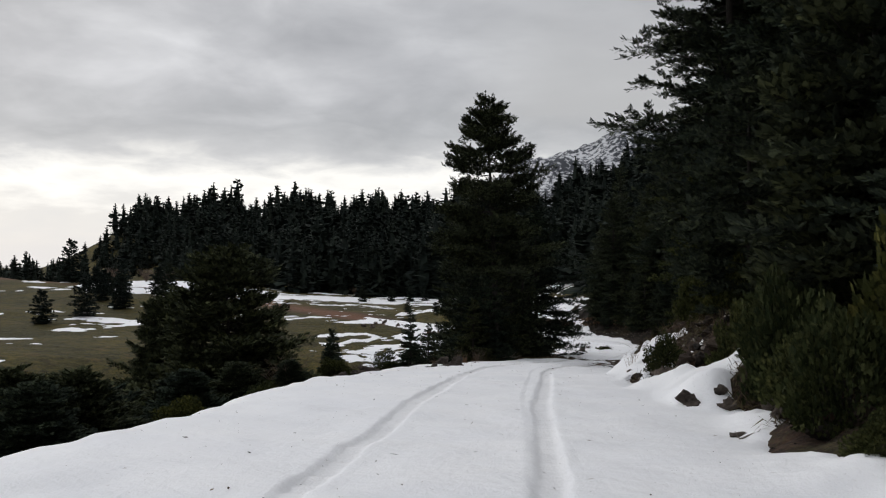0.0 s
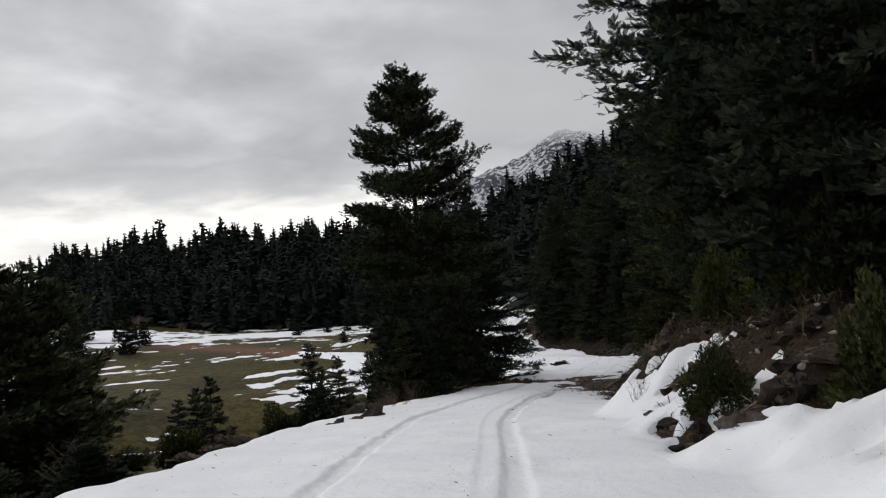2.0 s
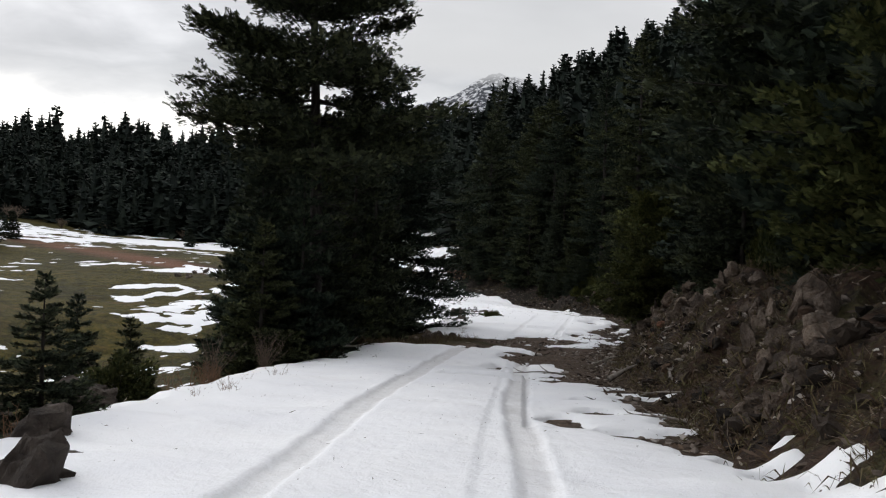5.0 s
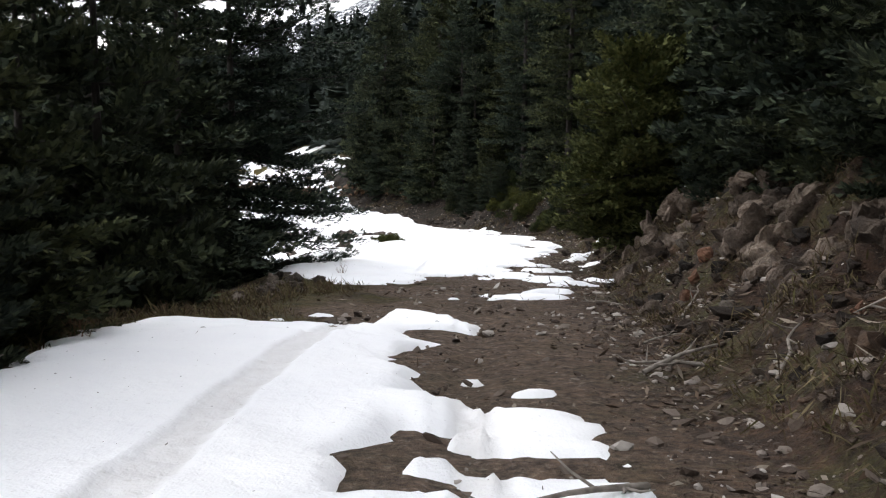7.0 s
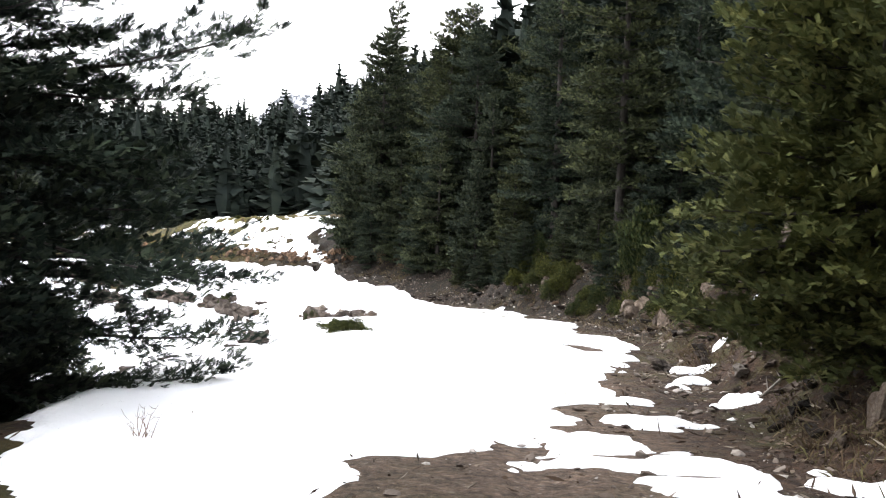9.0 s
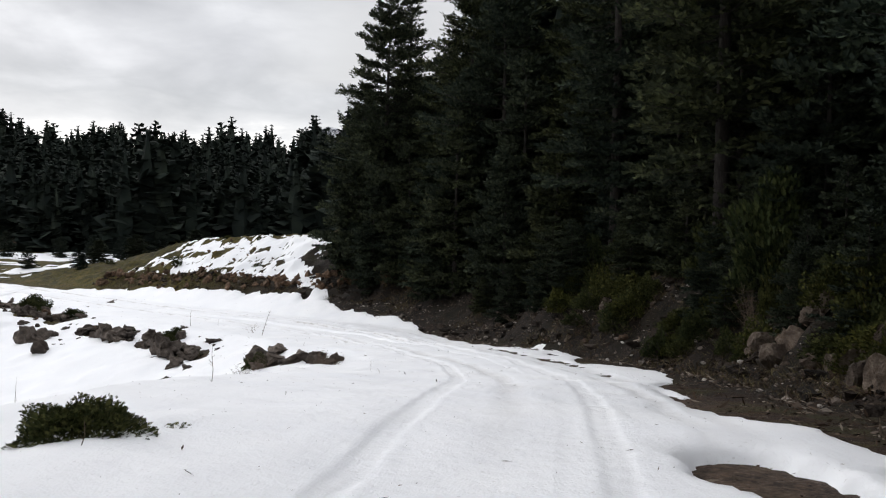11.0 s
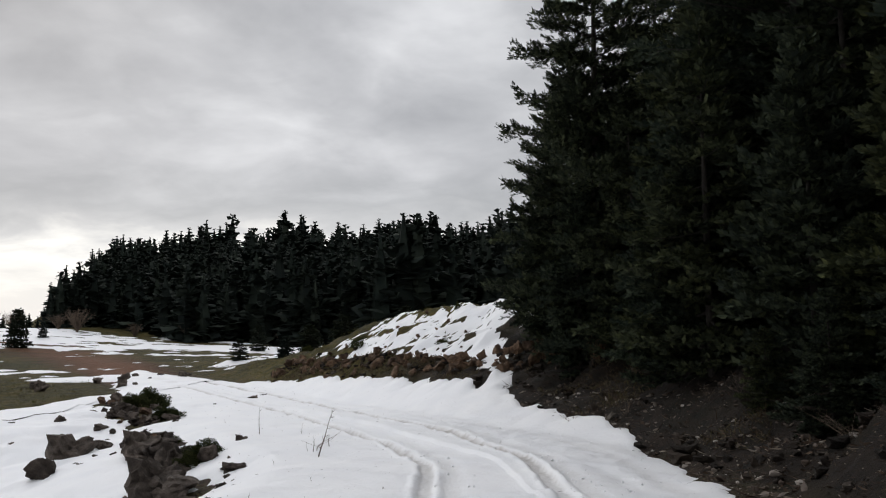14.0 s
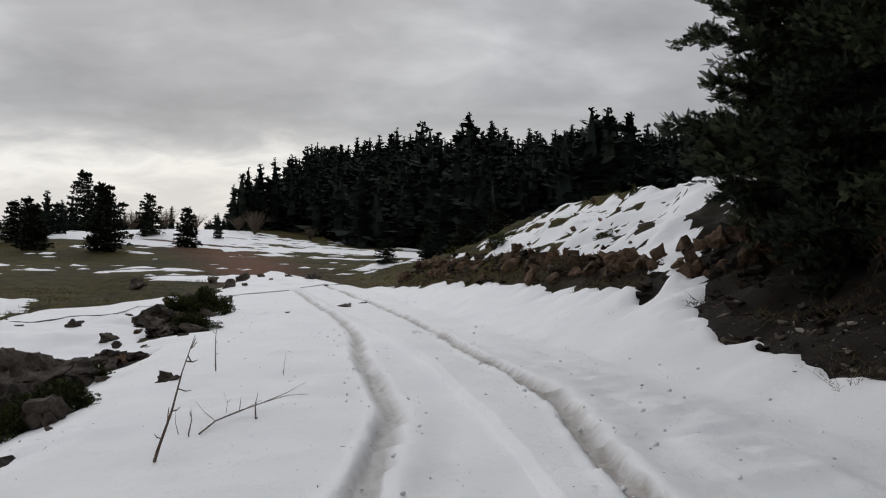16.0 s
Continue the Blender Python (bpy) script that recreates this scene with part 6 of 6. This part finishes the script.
def build_litter():
    """Twigs, bark and cones that lie about on the bare bank and the edge of the track."""
    rng = np.random.default_rng(12)
    n = 60000
    s = rng.uniform(8, 98, n)
    foot = np.interp(s, BANK[:, 0], BANK[:, 1])
    u = np.where(rng.random(n) < 0.8, foot + rng.normal(0.7, 0.9, n), rng.uniform(-4.5, 3, n))
    x, y = off_track(s, u)
    ok = (snow_margin(x, y, s, u) < -0.03) & (rough(x, y, 1.2, 2, 145) > -0.5)
    x, y = x[ok], y[ok]
    m = len(x)
    z = ground_height(x, y) + 0.012
    way = unit(np.stack([rng.normal(0, 1, m), rng.normal(0, 1, m), rng.normal(0.05, 0.22, m)], 1))
    ln = 0.03 + 0.24 * rng.random(m) ** 4
    v, f = sprigs(np.stack([x, y, z], 1), way, unit(np.cross(way, rng.normal(0, 0.5, (m, 3)) + [0, 0, 1])), ln, np.where(rng.random(m) < 0.6, 0.008 + 0.016 * rng.random(m), 0.004 + 0.05 * ln * rng.random(m)), rng.uniform(-0.1, 0.15, m))
    tagged(new("litter", mesh_data("litter", v, f, LITTER)), "twigs, bark and dead needles scattered on the bank", "litter", kind="stuff")


def build_meadow_tufts():
    rng = np.random.default_rng(13)
    n = 9000
    x, y = rng.uniform(-22, 9, n), rng.uniform(86, 134, n)
    s, u, _ = track_coords(x, y)
    ok = (snow_margin(x, y, s, u) < -0.05) & (np.abs(u) > 3.4) & (rough(x, y, 2.2, 2, 147) > -0.2)
    x, y = np.repeat(x[ok], 5), np.repeat(y[ok], 5)
    m = len(x)
    x, y = x + rng.normal(0, 0.07, m), y + rng.normal(0, 0.07, m)
    way = unit(np.stack([rng.normal(0, 0.6, m), rng.normal(0, 0.6, m), rng.uniform(0.4, 1.1, m)], 1))
    v, f = sprigs(np.stack([x, y, ground_height(x, y) - 0.02], 1), way, unit(rng.normal(0, 1, (m, 3)) * [1, 1, 0.2]), rng.uniform(0.08, 0.26, m), rng.uniform(0.005, 0.014, m), rng.uniform(-0.5, 0.0, m))
    tagged(new("meadow_grass", mesh_data("meadow_grass", v, f, MEADOW_GRASS)), "short olive and straw-coloured winter grass tufts", "grass", kind="stuff")


def island_material(name, stops):
    m, nt, b = material(name, 0.9)
    b.inputs["Specular IOR Level"].default_value = 0.1
    geo = nt.nodes.new("ShaderNodeNewGeometry")
    nt.links.new(ramp(nt, geo.outputs["Random Per Island"], stops), b.inputs["Base Color"])
    return m


LITTER = island_material("bank_litter", [(0.0, (0.025, 0.017, 0.012)), (0.6, (0.075, 0.050, 0.034)), (0.85, (0.16, 0.125, 0.095)), (1.0, (0.30, 0.26, 0.21))])
MEADOW_GRASS = island_material("meadow_grass", [(0.0, (0.045, 0.050, 0.014)), (0.6, (0.10, 0.095, 0.028)), (1.0, (0.20, 0.16, 0.07))])
build_stones()
build_dry_grass()
build_litter()
build_rubble()
build_meadow_tufts()


# ---------------------------------------------------------------- shrubs, stems and fallen wood
def bush_data(seed, h, r, count=2600, size=0.62):
    rng = np.random.default_rng(seed)
    d = unit(rng.normal(0, 1, (count, 3)))
    d[:, 2] = np.abs(d[:, 2])
    lob = 1 + 0.28 * np.sin(d[:, 0] * 5 + seed) * np.cos(d[:, 1] * 4 - seed) + 0.18 * np.sin(d[:, 2] * 9 + d[:, 0] * 7)
    p = d * [r, r, h] * (lob * rng.uniform(0.45, 1.0, count) ** 0.5)[:, None]
    way = unit(d * [1, 1, 0.5] + rng.normal(0, 0.4, (count, 3)) + [0, 0, 0.45])
    ln = rng.uniform(0.1, 0.2, count) * size
    return needle_values(mesh_data("foliage", *sprigs(p, way, unit(np.cross(way, rng.normal(0, 1, (count, 3)))), ln, ln * 0.42, rng.uniform(-0.1, 0.2, count)), JUNIPER))


def stems_data(seed, h, r, count, mat, thick=0.006, twigs=3, name="stems"):
    rng = np.random.default_rng(seed)
    pieces = []
    for k in range(count):
        a = rng.uniform(0, 6.28)
        out = rng.uniform(0.1, 1.0) * r
        q = np.linspace(0, 1, 5)
        tall = h * rng.uniform(0.6, 1.0)
        foot = rng.normal(0, 0.04 * (count > 1), 2)
        line = np.stack([foot[0] + np.cos(a) * out * q**1.3 + rng.normal(0, 0.02, 5) * q, foot[1] + np.sin(a) * out * q**1.3 + rng.normal(0, 0.02, 5) * q, tall * q - 0.05], 1)
        pieces.append(tube(line, thick * (1.15 - q), 4))
        for j in range(twigs):
            w = rng.uniform(0.25, 0.95)
            st = np.array([np.interp(w, q, line[:, c]) for c in range(3)])
            go = unit(rng.normal(0, 1, 3) * [1, 1, 0.5] + [0, 0, 0.5]) * h * rng.uniform(0.08, 0.22) * (0.4 if count == 1 else 1.0)
            pieces.append(tube(np.stack([st, st + go * 0.6, st + go + [0, 0, 0.02]]), np.array([0.5, 0.4, 0.2]) * thick, 3))
    return mesh_data(name, *joined(pieces), mat)


BUSHES = [bush_data(400 + k, 1.0, 0.75) for k in range(3)]
THICK = [bush_data(410 + k, 1.0, 0.75, 7000, 0.5) for k in range(3)]
BUSH_WOOD = [stems_data(420 + k, 0.85, 0.5, 9, BARK, 0.016, 3) for k in range(3)]


def put_bush(x, y, wide, tall, label="low dark juniper bush beside the track", group="junipers"):
    leaves = BUSHES if group.startswith(("under", "shrubs")) else THICK
    root = new("juniper_bush")
    k = stones_rng.randrange(3)
    root.matrix_world = pose(x, y, ground_at(x, y) - 0.04, 0, 0, stones_rng.uniform(0, 360)) @ Matrix.Diagonal((wide / 1.5, wide / 1.5, tall, 1))
    tagged(root, label, "bush", group)
    part("foliage", leaves[k], root)
    part("stem", BUSH_WOOD[k], root, "bare brown stems")
    return root


for x, y, w, h in ((5.45, 5.3, 1.1, 1.15), (5.6, 6.6, 1.0, 0.8), (5.5, 14.35, 0.72, 0.66), (5.9, 8.1, 1.2, 1.5), (6.2, 9.4, 1.1, 1.2), (6.6, 5.2, 1.6, 2.0), (6.4, 12.2, 1.1, 1.0), (7.0, 17.0, 0.8, 0.6), (7.3, 15.2, 1.2, 1.0), (7.2, 18.6, 1.1, 1.1), (4.9, 3.2, 0.55, 0.35)):
    put_bush(x, y, w, h, "olive green juniper bush on the snowy bank")
for s0, u0, w, h in ((61.35, -3.4, 1.0, 0.34), (61.6, -3.85, 0.75, 0.34), (79.0, -5.2, 1.1, 0.35), (79.4, -5.9, 1.1, 0.35), (79.9, -6.6, 1.0, 0.3), (81.2, -4.9, 0.7, 0.4), (95.4, -4.6, 0.9, 0.45), (95.0, -5.0, 0.7, 0.4), (107.8, -4.2, 1.1, 0.5), (99.0, -5.0, 0.5, 0.3), (113.0, -4.0, 1.5, 0.8), (112.2, -4.6, 1.2, 0.7), (34.2, -4.6, 0.9, 0.6), (29.0, -5.3, 1.2, 0.7), (24.6, -5.6, 1.1, 0.8), (14.2, -5.6, 0.8, 0.5), (19.6, -5.5, 0.9, 0.6), (38.5, -4.7, 0.8, 0.5), (10.6, -5.7, 0.9, 0.5)):
    put_bush(*side_place(s0, u0), w, h, "low dark juniper bush between the rocks")
put_bush(10.35, 60.6, 0.9, 0.45, "low dark bush showing through the snow")
for s0, u0, w, h in ((62.5, 6.6, 1.6, 2.0), (73.5, 6.0, 1.8, 2.2), (76.0, 6.2, 1.5, 1.6), (68.5, 6.6, 1.4, 1.8)):
    put_bush(*side_place(s0, u0), w, h, "yellowish green juniper above the bank")
for k in range(150):
    s0 = stones_rng.uniform(26, 84)
    put_bush(*side_place(s0, float(np.interp(s0, BANK[:, 0], BANK[:, 1])) + stones_rng.uniform(1.3, 3.4) + (1.6 if s0 < 58 else 0.3)), stones_rng.uniform(0.5, 1.2), stones_rng.uniform(0.35, 1.1), "dark undergrowth bush on the bank", "undergrowth on the bank")
for k in range(48):
    s0 = stones_rng.uniform(64, 83)
    put_bush(*side_place(s0, float(np.interp(s0, BANK[:, 0], BANK[:, 1])) + stones_rng.uniform(0.7, 2.0)), stones_rng.uniform(0.6, 1.3), stones_rng.uniform(0.3, 0.75), "dark undergrowth bush on the bank", "undergrowth on the bank")
for k in range(9):
    s0 = stones_rng.uniform(106, 132)
    put_bush(*side_place(s0, 6.5 + stones_rng.uniform(0, 7)), stones_rng.uniform(0.3, 0.9), stones_rng.uniform(0.2, 0.5), "low dark shrub on the snowy mound", "shrubs on the mound")

for k in range(24):
    s0 = stones_rng.uniform(100, 122)
    put_rock(*side_place(s0, stones_rng.uniform(6.2, 10.5)), stones_rng.uniform(0.12, 0.4), "brown broken rock showing through thin snow", "rocks on the mound", kind=BROWN[k % 5], sunk=0.16)
WEEDS = [stems_data(440 + k, 0.42, 0.28, 9, RUST_WEED, 0.005, 4) for k in range(3)]
BRACKEN = [stems_data(460 + k, 0.5, 0.5, 40, RUST_WEED, 0.006, 5) for k in range(2)]
TWIGGY = [stems_data(450 + k, 0.8, 0.55, 26, DRY_TWIG, 0.007, 6) for k in range(2)]


def put_weed(x, y, scale, data, name="dry_weed", label="rust-brown dry weed at the snow's edge", group="dry weeds"):
    ob = new(name, data)
    ob.matrix_world = pose(x, y, ground_at(x, y) - 0.02, 0, 0, stones_rng.uniform(0, 360)) @ Matrix.Diagonal((scale, scale, scale, 1))
    return tagged(ob, label, "weed", group)


for k in range(20):
    s0 = (29.2 + stones_rng.gauss(0, 0.5)) if k < 6 else stones_rng.uniform(24, 41)
    put_weed(*side_place(s0, -3.75 - 0.02 * s0 + stones_rng.uniform(-0.5, 0.4) + 0.6), stones_rng.uniform(0.6, 1.25), WEEDS[k % 3])
for k in range(26):
    s0 = stones_rng.uniform(17, 36)
    put_weed(*side_place(s0, -5.0 - 4.5 * stones_rng.random()), stones_rng.uniform(0.8, 1.6), TWIGGY[k % 2], "bare_shrub", "leafless brown scrub on the slope below the track", "bare shrubs")
for k in range(26):
    put_weed(*side_place(stones_rng.uniform(94.0, 99.0), stones_rng.uniform(5.8, 8.2)), stones_rng.uniform(0.9, 1.7), BRACKEN[k % 2], label="rust-brown dead bracken on the earth bank")
for s0, u0, k in ((50.5, -3.2, 1.0), (61.25, -2.3, 0.6), (58.5, -2.0, 0.4), (17.6, 2.4, 1.1), (17.9, 2.5, 0.9), (14.0, 2.3, 0.6), (27.3, -3.5, 0.7), (62.8, -3.0, 0.5), (78.0, -3.9, 0.5)):
    put_weed(*side_place(s0, u0), k, WEEDS[1], label="thin dry weed standing out of the snow")
for s0, u0, k in ((74.6, -3.75, 0.62), (75.2, -3.9, 0.6), (74.9, -3.5, 0.5), (80.2, -5.0, 0.9), (79.6, -5.4, 0.8), (33.0, -4.4, 1.0), (71.5, 5.6, 1.4), (73.4, 5.4, 1.5), (31.4, -4.8, 1.1)):
    put_weed(*side_place(s0, u0), k, TWIGGY[int(s0) % 2], "bare_shrub", "leafless grey twiggy shrub", "bare shrubs")


# leafless bushes along the foot of the far wood
THICKET = stems_data(490, 3.0, 2.2, 70, DRY_TWIG, 0.03, 7)
for x, y, k in ((-74, 186, 1.1), (-70, 188, 0.9), (-58, 186, 1.2), (-50, 188, 0.7), (-41, 187, 0.9), (-28, 189, 0.7), (-84, 190, 1.2), (-63, 189, 0.8)):
    put_weed(x, y, k, THICKET, "bare_bush", "pale brown leafless bush at the wood's foot", "bare bushes")
# dead grey brush that hangs over the dark bank
BRUSH = [stems_data(480 + k, 0.55, 0.8, 11, DRY_TWIG, 0.005, 9) for k in range(3)]
for k in range(36):
    s0 = stones_rng.uniform(60, 93) if k < 26 else stones_rng.uniform(24, 58)
    put_weed(*side_place(s0, float(np.interp(s0, BANK[:, 0], BANK[:, 1])) + stones_rng.uniform(0.5, 2.4)), stones_rng.uniform(0.45, 1.0), BRUSH[k % 3], "dead_brush", "grey dead brush on the dark earth bank", "dead brush")


def put_stick(x, y, tall, lean, turn, seed, thick=0.009, twigs=4):
    ob = new("dry_stick", stems_data(seed, tall, 0.02, 1, DRY_TWIG, thick, twigs))
    ob.matrix_world = pose(x, y, ground_at(x, y) + 0.02, lean, 0, turn)
    return tagged(ob, "dry brown stick standing in the snow", "stick", "sticks in the snow")


for k, (s0, u0, tall, lean, turn, th, tw) in enumerate(((91.41, -2.82, 1.4, 17, 117, 0.013, 9), (97.43, -3.04, 1.15, -2, 40, 0.011, 6), (92.42, -2.69, 0.5, 2, 0, 0.013, 1), (93.23, -2.24, 0.55, 8, 117, 0.013, 2), (92.51, -2.79, 0.5, 10, 300, 0.006, 0), (90.1, -3.8, 0.42, 6, 60, 0.012, 1), (90.2, -3.72, 0.42, -16, 60, 0.012, 0), (96.76, -2.07, 0.6, 0, 0, 0.007, 1),
                                                         (93.4, -2.5, 0.45, 3, 10, 0.005, 1))):
    put_stick(*side_place(s0, u0), tall, lean, turn, 500 + k, th, tw)
for k, (s0, u0, tall, lean, turn, th, tw) in enumerate(((65.6, -4.2, 1.05, 2, 70, 0.006, 5), (64.2, -2.9, 0.3, 12, 20, 0.007, 2), (71.8, -2.8, 0.4, 3, 150, 0.006, 2), (70.2, -2.6, 0.45, 5, 250, 0.006, 2), (74.0, -6.5, 0.6, 10, 300, 0.007, 2), (77.0, -7.5, 0.8, 14, 120, 0.008, 2), (83.0, -3.4, 0.5, 5, 80, 0.006, 2), (86.0, -3.0, 0.4, -8, 30, 0.006, 2), (88.0, -2.6, 0.3, 4, 200, 0.006, 1), (60.6, -3.2, 0.4, 8, 130, 0.008, 3), (63.5, -5.5, 0.55, -6, 60, 0.006, 3))):
    put_stick(*side_place(s0, u0), tall, lean, turn, 520 + k, th, tw)


def put_branch(s0, u0, length, turn, seed, thick=0.03, label="dead grey branch lying on the bank", lift=0.05):
    rng = np.random.default_rng(seed)
    q = np.linspace(0, 1, 7)
    line = np.stack([q * length, np.cumsum(rng.normal(0, 0.06, 7)) * length * 0.4, 0.04 * length * np.sin(q * 3)], 1)
    pieces = [tube(line, thick * (1.1 - 0.8 * q), 6)]
    for k in range(4):
        w = rng.integers(1, 6)
        go = unit(rng.normal(0, 1, 3) * [1, 1, 0.35] + [0.6, 0, 0.2]) * length * rng.uniform(0.12, 0.3)
        pieces.append(tube(np.stack([line[w], line[w] + go * 0.55, line[w] + go + [0, 0, 0.03]]), np.array([0.5, 0.4, 0.15]) * thick, 5))
    x, y = side_place(s0, u0)
    dx, dy = math.cos(radians(turn)) * length, math.sin(radians(turn)) * length
    tip = math.degrees(math.atan2(ground_at(x + dx, y + dy) - ground_at(x, y), length))
    ob = new("fallen_branch", mesh_data("fallen_branch", *joined(pieces), DEADWOOD, True))
    ob.matrix_world = pose(x, y, ground_at(x, y) + lift, 0, 0, turn) @ pose(0, 0, 0, 0, -tip, 0)
    tagged(ob, label, "branch", "fallen branches")


for k, (s0, u0, L, a, th) in enumerate(((38.2, 1.9, 0.9, 10, 0.025), (38.4, 2.5, 0.8, 150, 0.02), (33.9, 2.0, 0.75, 20, 0.055), (34.6, 1.2, 1.1, 200, 0.02), (36.8, 2.6, 1.2, 40, 0.018), (31.8, 2.8, 1.0, 75, 0.03), (30.2, 2.7, 0.9, 110, 0.02), (42.0, 3.0, 1.3, 50, 0.02), (44.5, 2.6, 0.8, 130, 0.015), (35.5, 3.4, 1.4, 80, 0.02), (40.0, 2.2, 0.7, 20, 0.015),
                                         (45.5, 5.0, 2.2, 35, 0.04), (66.0, 4.2, 0.9, 60, 0.015), (28.0, 2.4, 0.8, 150, 0.02), (55.0, 3.4, 0.9, 20, 0.02), (17.0, 3.8, 1.2, 60, 0.02), (13.0, 3.3, 0.9, 130, 0.02), (5.8, 2.1, 0.5, 30, 0.012))):
    put_branch(s0, u0, L, a, 600 + k, th)
put_branch(92.44, -2.58, 2.2, 92.7, 650, 0.008, "thin dry stem lying across the snow", 0.2)
# a fallen, half dead young fir on the outer edge, and the pale bent limb inside the wood
put_branch(35.2, -3.9, 1.5, 60, 640, 0.035, "pale broken fir top leaning at the track's edge", 0.25)
put_branch(34.6, -4.1, 1.3, 110, 641, 0.025, "pale broken fir top leaning at the track's edge", 0.2)


# ---------------------------------------------------------------- bits on the snow
def on_snow(rng, n, lo, hi, span):
    s = rng.uniform(lo, hi, n)
    u = rng.uniform(*span, n)
    x, y = off_track(s, u)
    ok = snow_margin(x, y, s, u) > 0.15
    return x[ok], y[ok], s[ok], u[ok]


def snow_top(x, y):
    """Height of the snow's surface under places, by the sheet itself."""
    sheet = bpy.data.objects["snow_on_track"]
    tree = BVHTree.FromPolygons([v.co[:] for v in sheet.data.vertices], [p.vertices[:] for p in sheet.data.polygons])
    out = []
    for px, py in zip(x, y):
        hit = tree.ray_cast(Vector((px, py, 30)), Vector((0, 0, -1)))[0]
        out.append(hit.z if hit else np.nan)
    return np.array(out)


def build_snow_bits():
    rng = np.random.default_rng(21)
    x, y, s, u = on_snow(rng, 5200, -4, 120, (-5.5, 4.2))
    cx, cy, cs, cu = on_snow(rng, 1500, 82, 106, (-2.2, 3.0))
    near = np.minimum(np.abs(cu + 0.9), np.abs(cu - 0.85)) < 0.45
    keep = near | ((cu > 1.2) & (rng.random(len(cu)) < 0.4))
    cx, cy = cx[keep], cy[keep]
    z = snow_top(np.concatenate([x, cx]), np.concatenate([y, cy]))
    zb, zc = z[:len(x)], z[len(x):]
    ok = ~np.isnan(zb)
    x, y, zb = x[ok], y[ok], zb[ok]
    m = len(x)
    way = unit(np.stack([rng.normal(0, 1, m), rng.normal(0, 1, m), rng.normal(0.08, 0.15, m)], 1))
    ln = 0.012 + 0.09 * rng.random(m) ** 6
    v, f = sprigs(np.stack([x, y, zb + 0.004], 1), way, unit(np.cross(way, rng.normal(0, 0.4, (m, 3)) + [0, 0, 1])), ln, 0.003 + 0.10 * ln * rng.random(m), np.zeros(m))
    tagged(new("needle_litter", mesh_data("needle_litter", v, f, LITTER)), "dark needles and twig bits scattered on the snow", "litter", kind="stuff")
    ok = ~np.isnan(zc)
    kinds = [rock_shape(800 + k, 0.8, 0.2, 8, 1) for k in range(5)]
    pieces = []
    for px, py, pz in zip(cx[ok], cy[ok], zc[ok]):
        v, f = kinds[rng.integers(5)]
        size = 0.015 + 0.065 * rng.random() ** 4
        pieces.append((v * size * rng.uniform(0.7, 1.3, 3) + [px, py, pz + 0.15 * size], f))
    tagged(new("snow_lumps", mesh_data("snow_lumps", *joined(pieces), SNOW, True)), "loose lumps of snow thrown up beside the ruts", "snow", kind="stuff")


build_snow_bits()
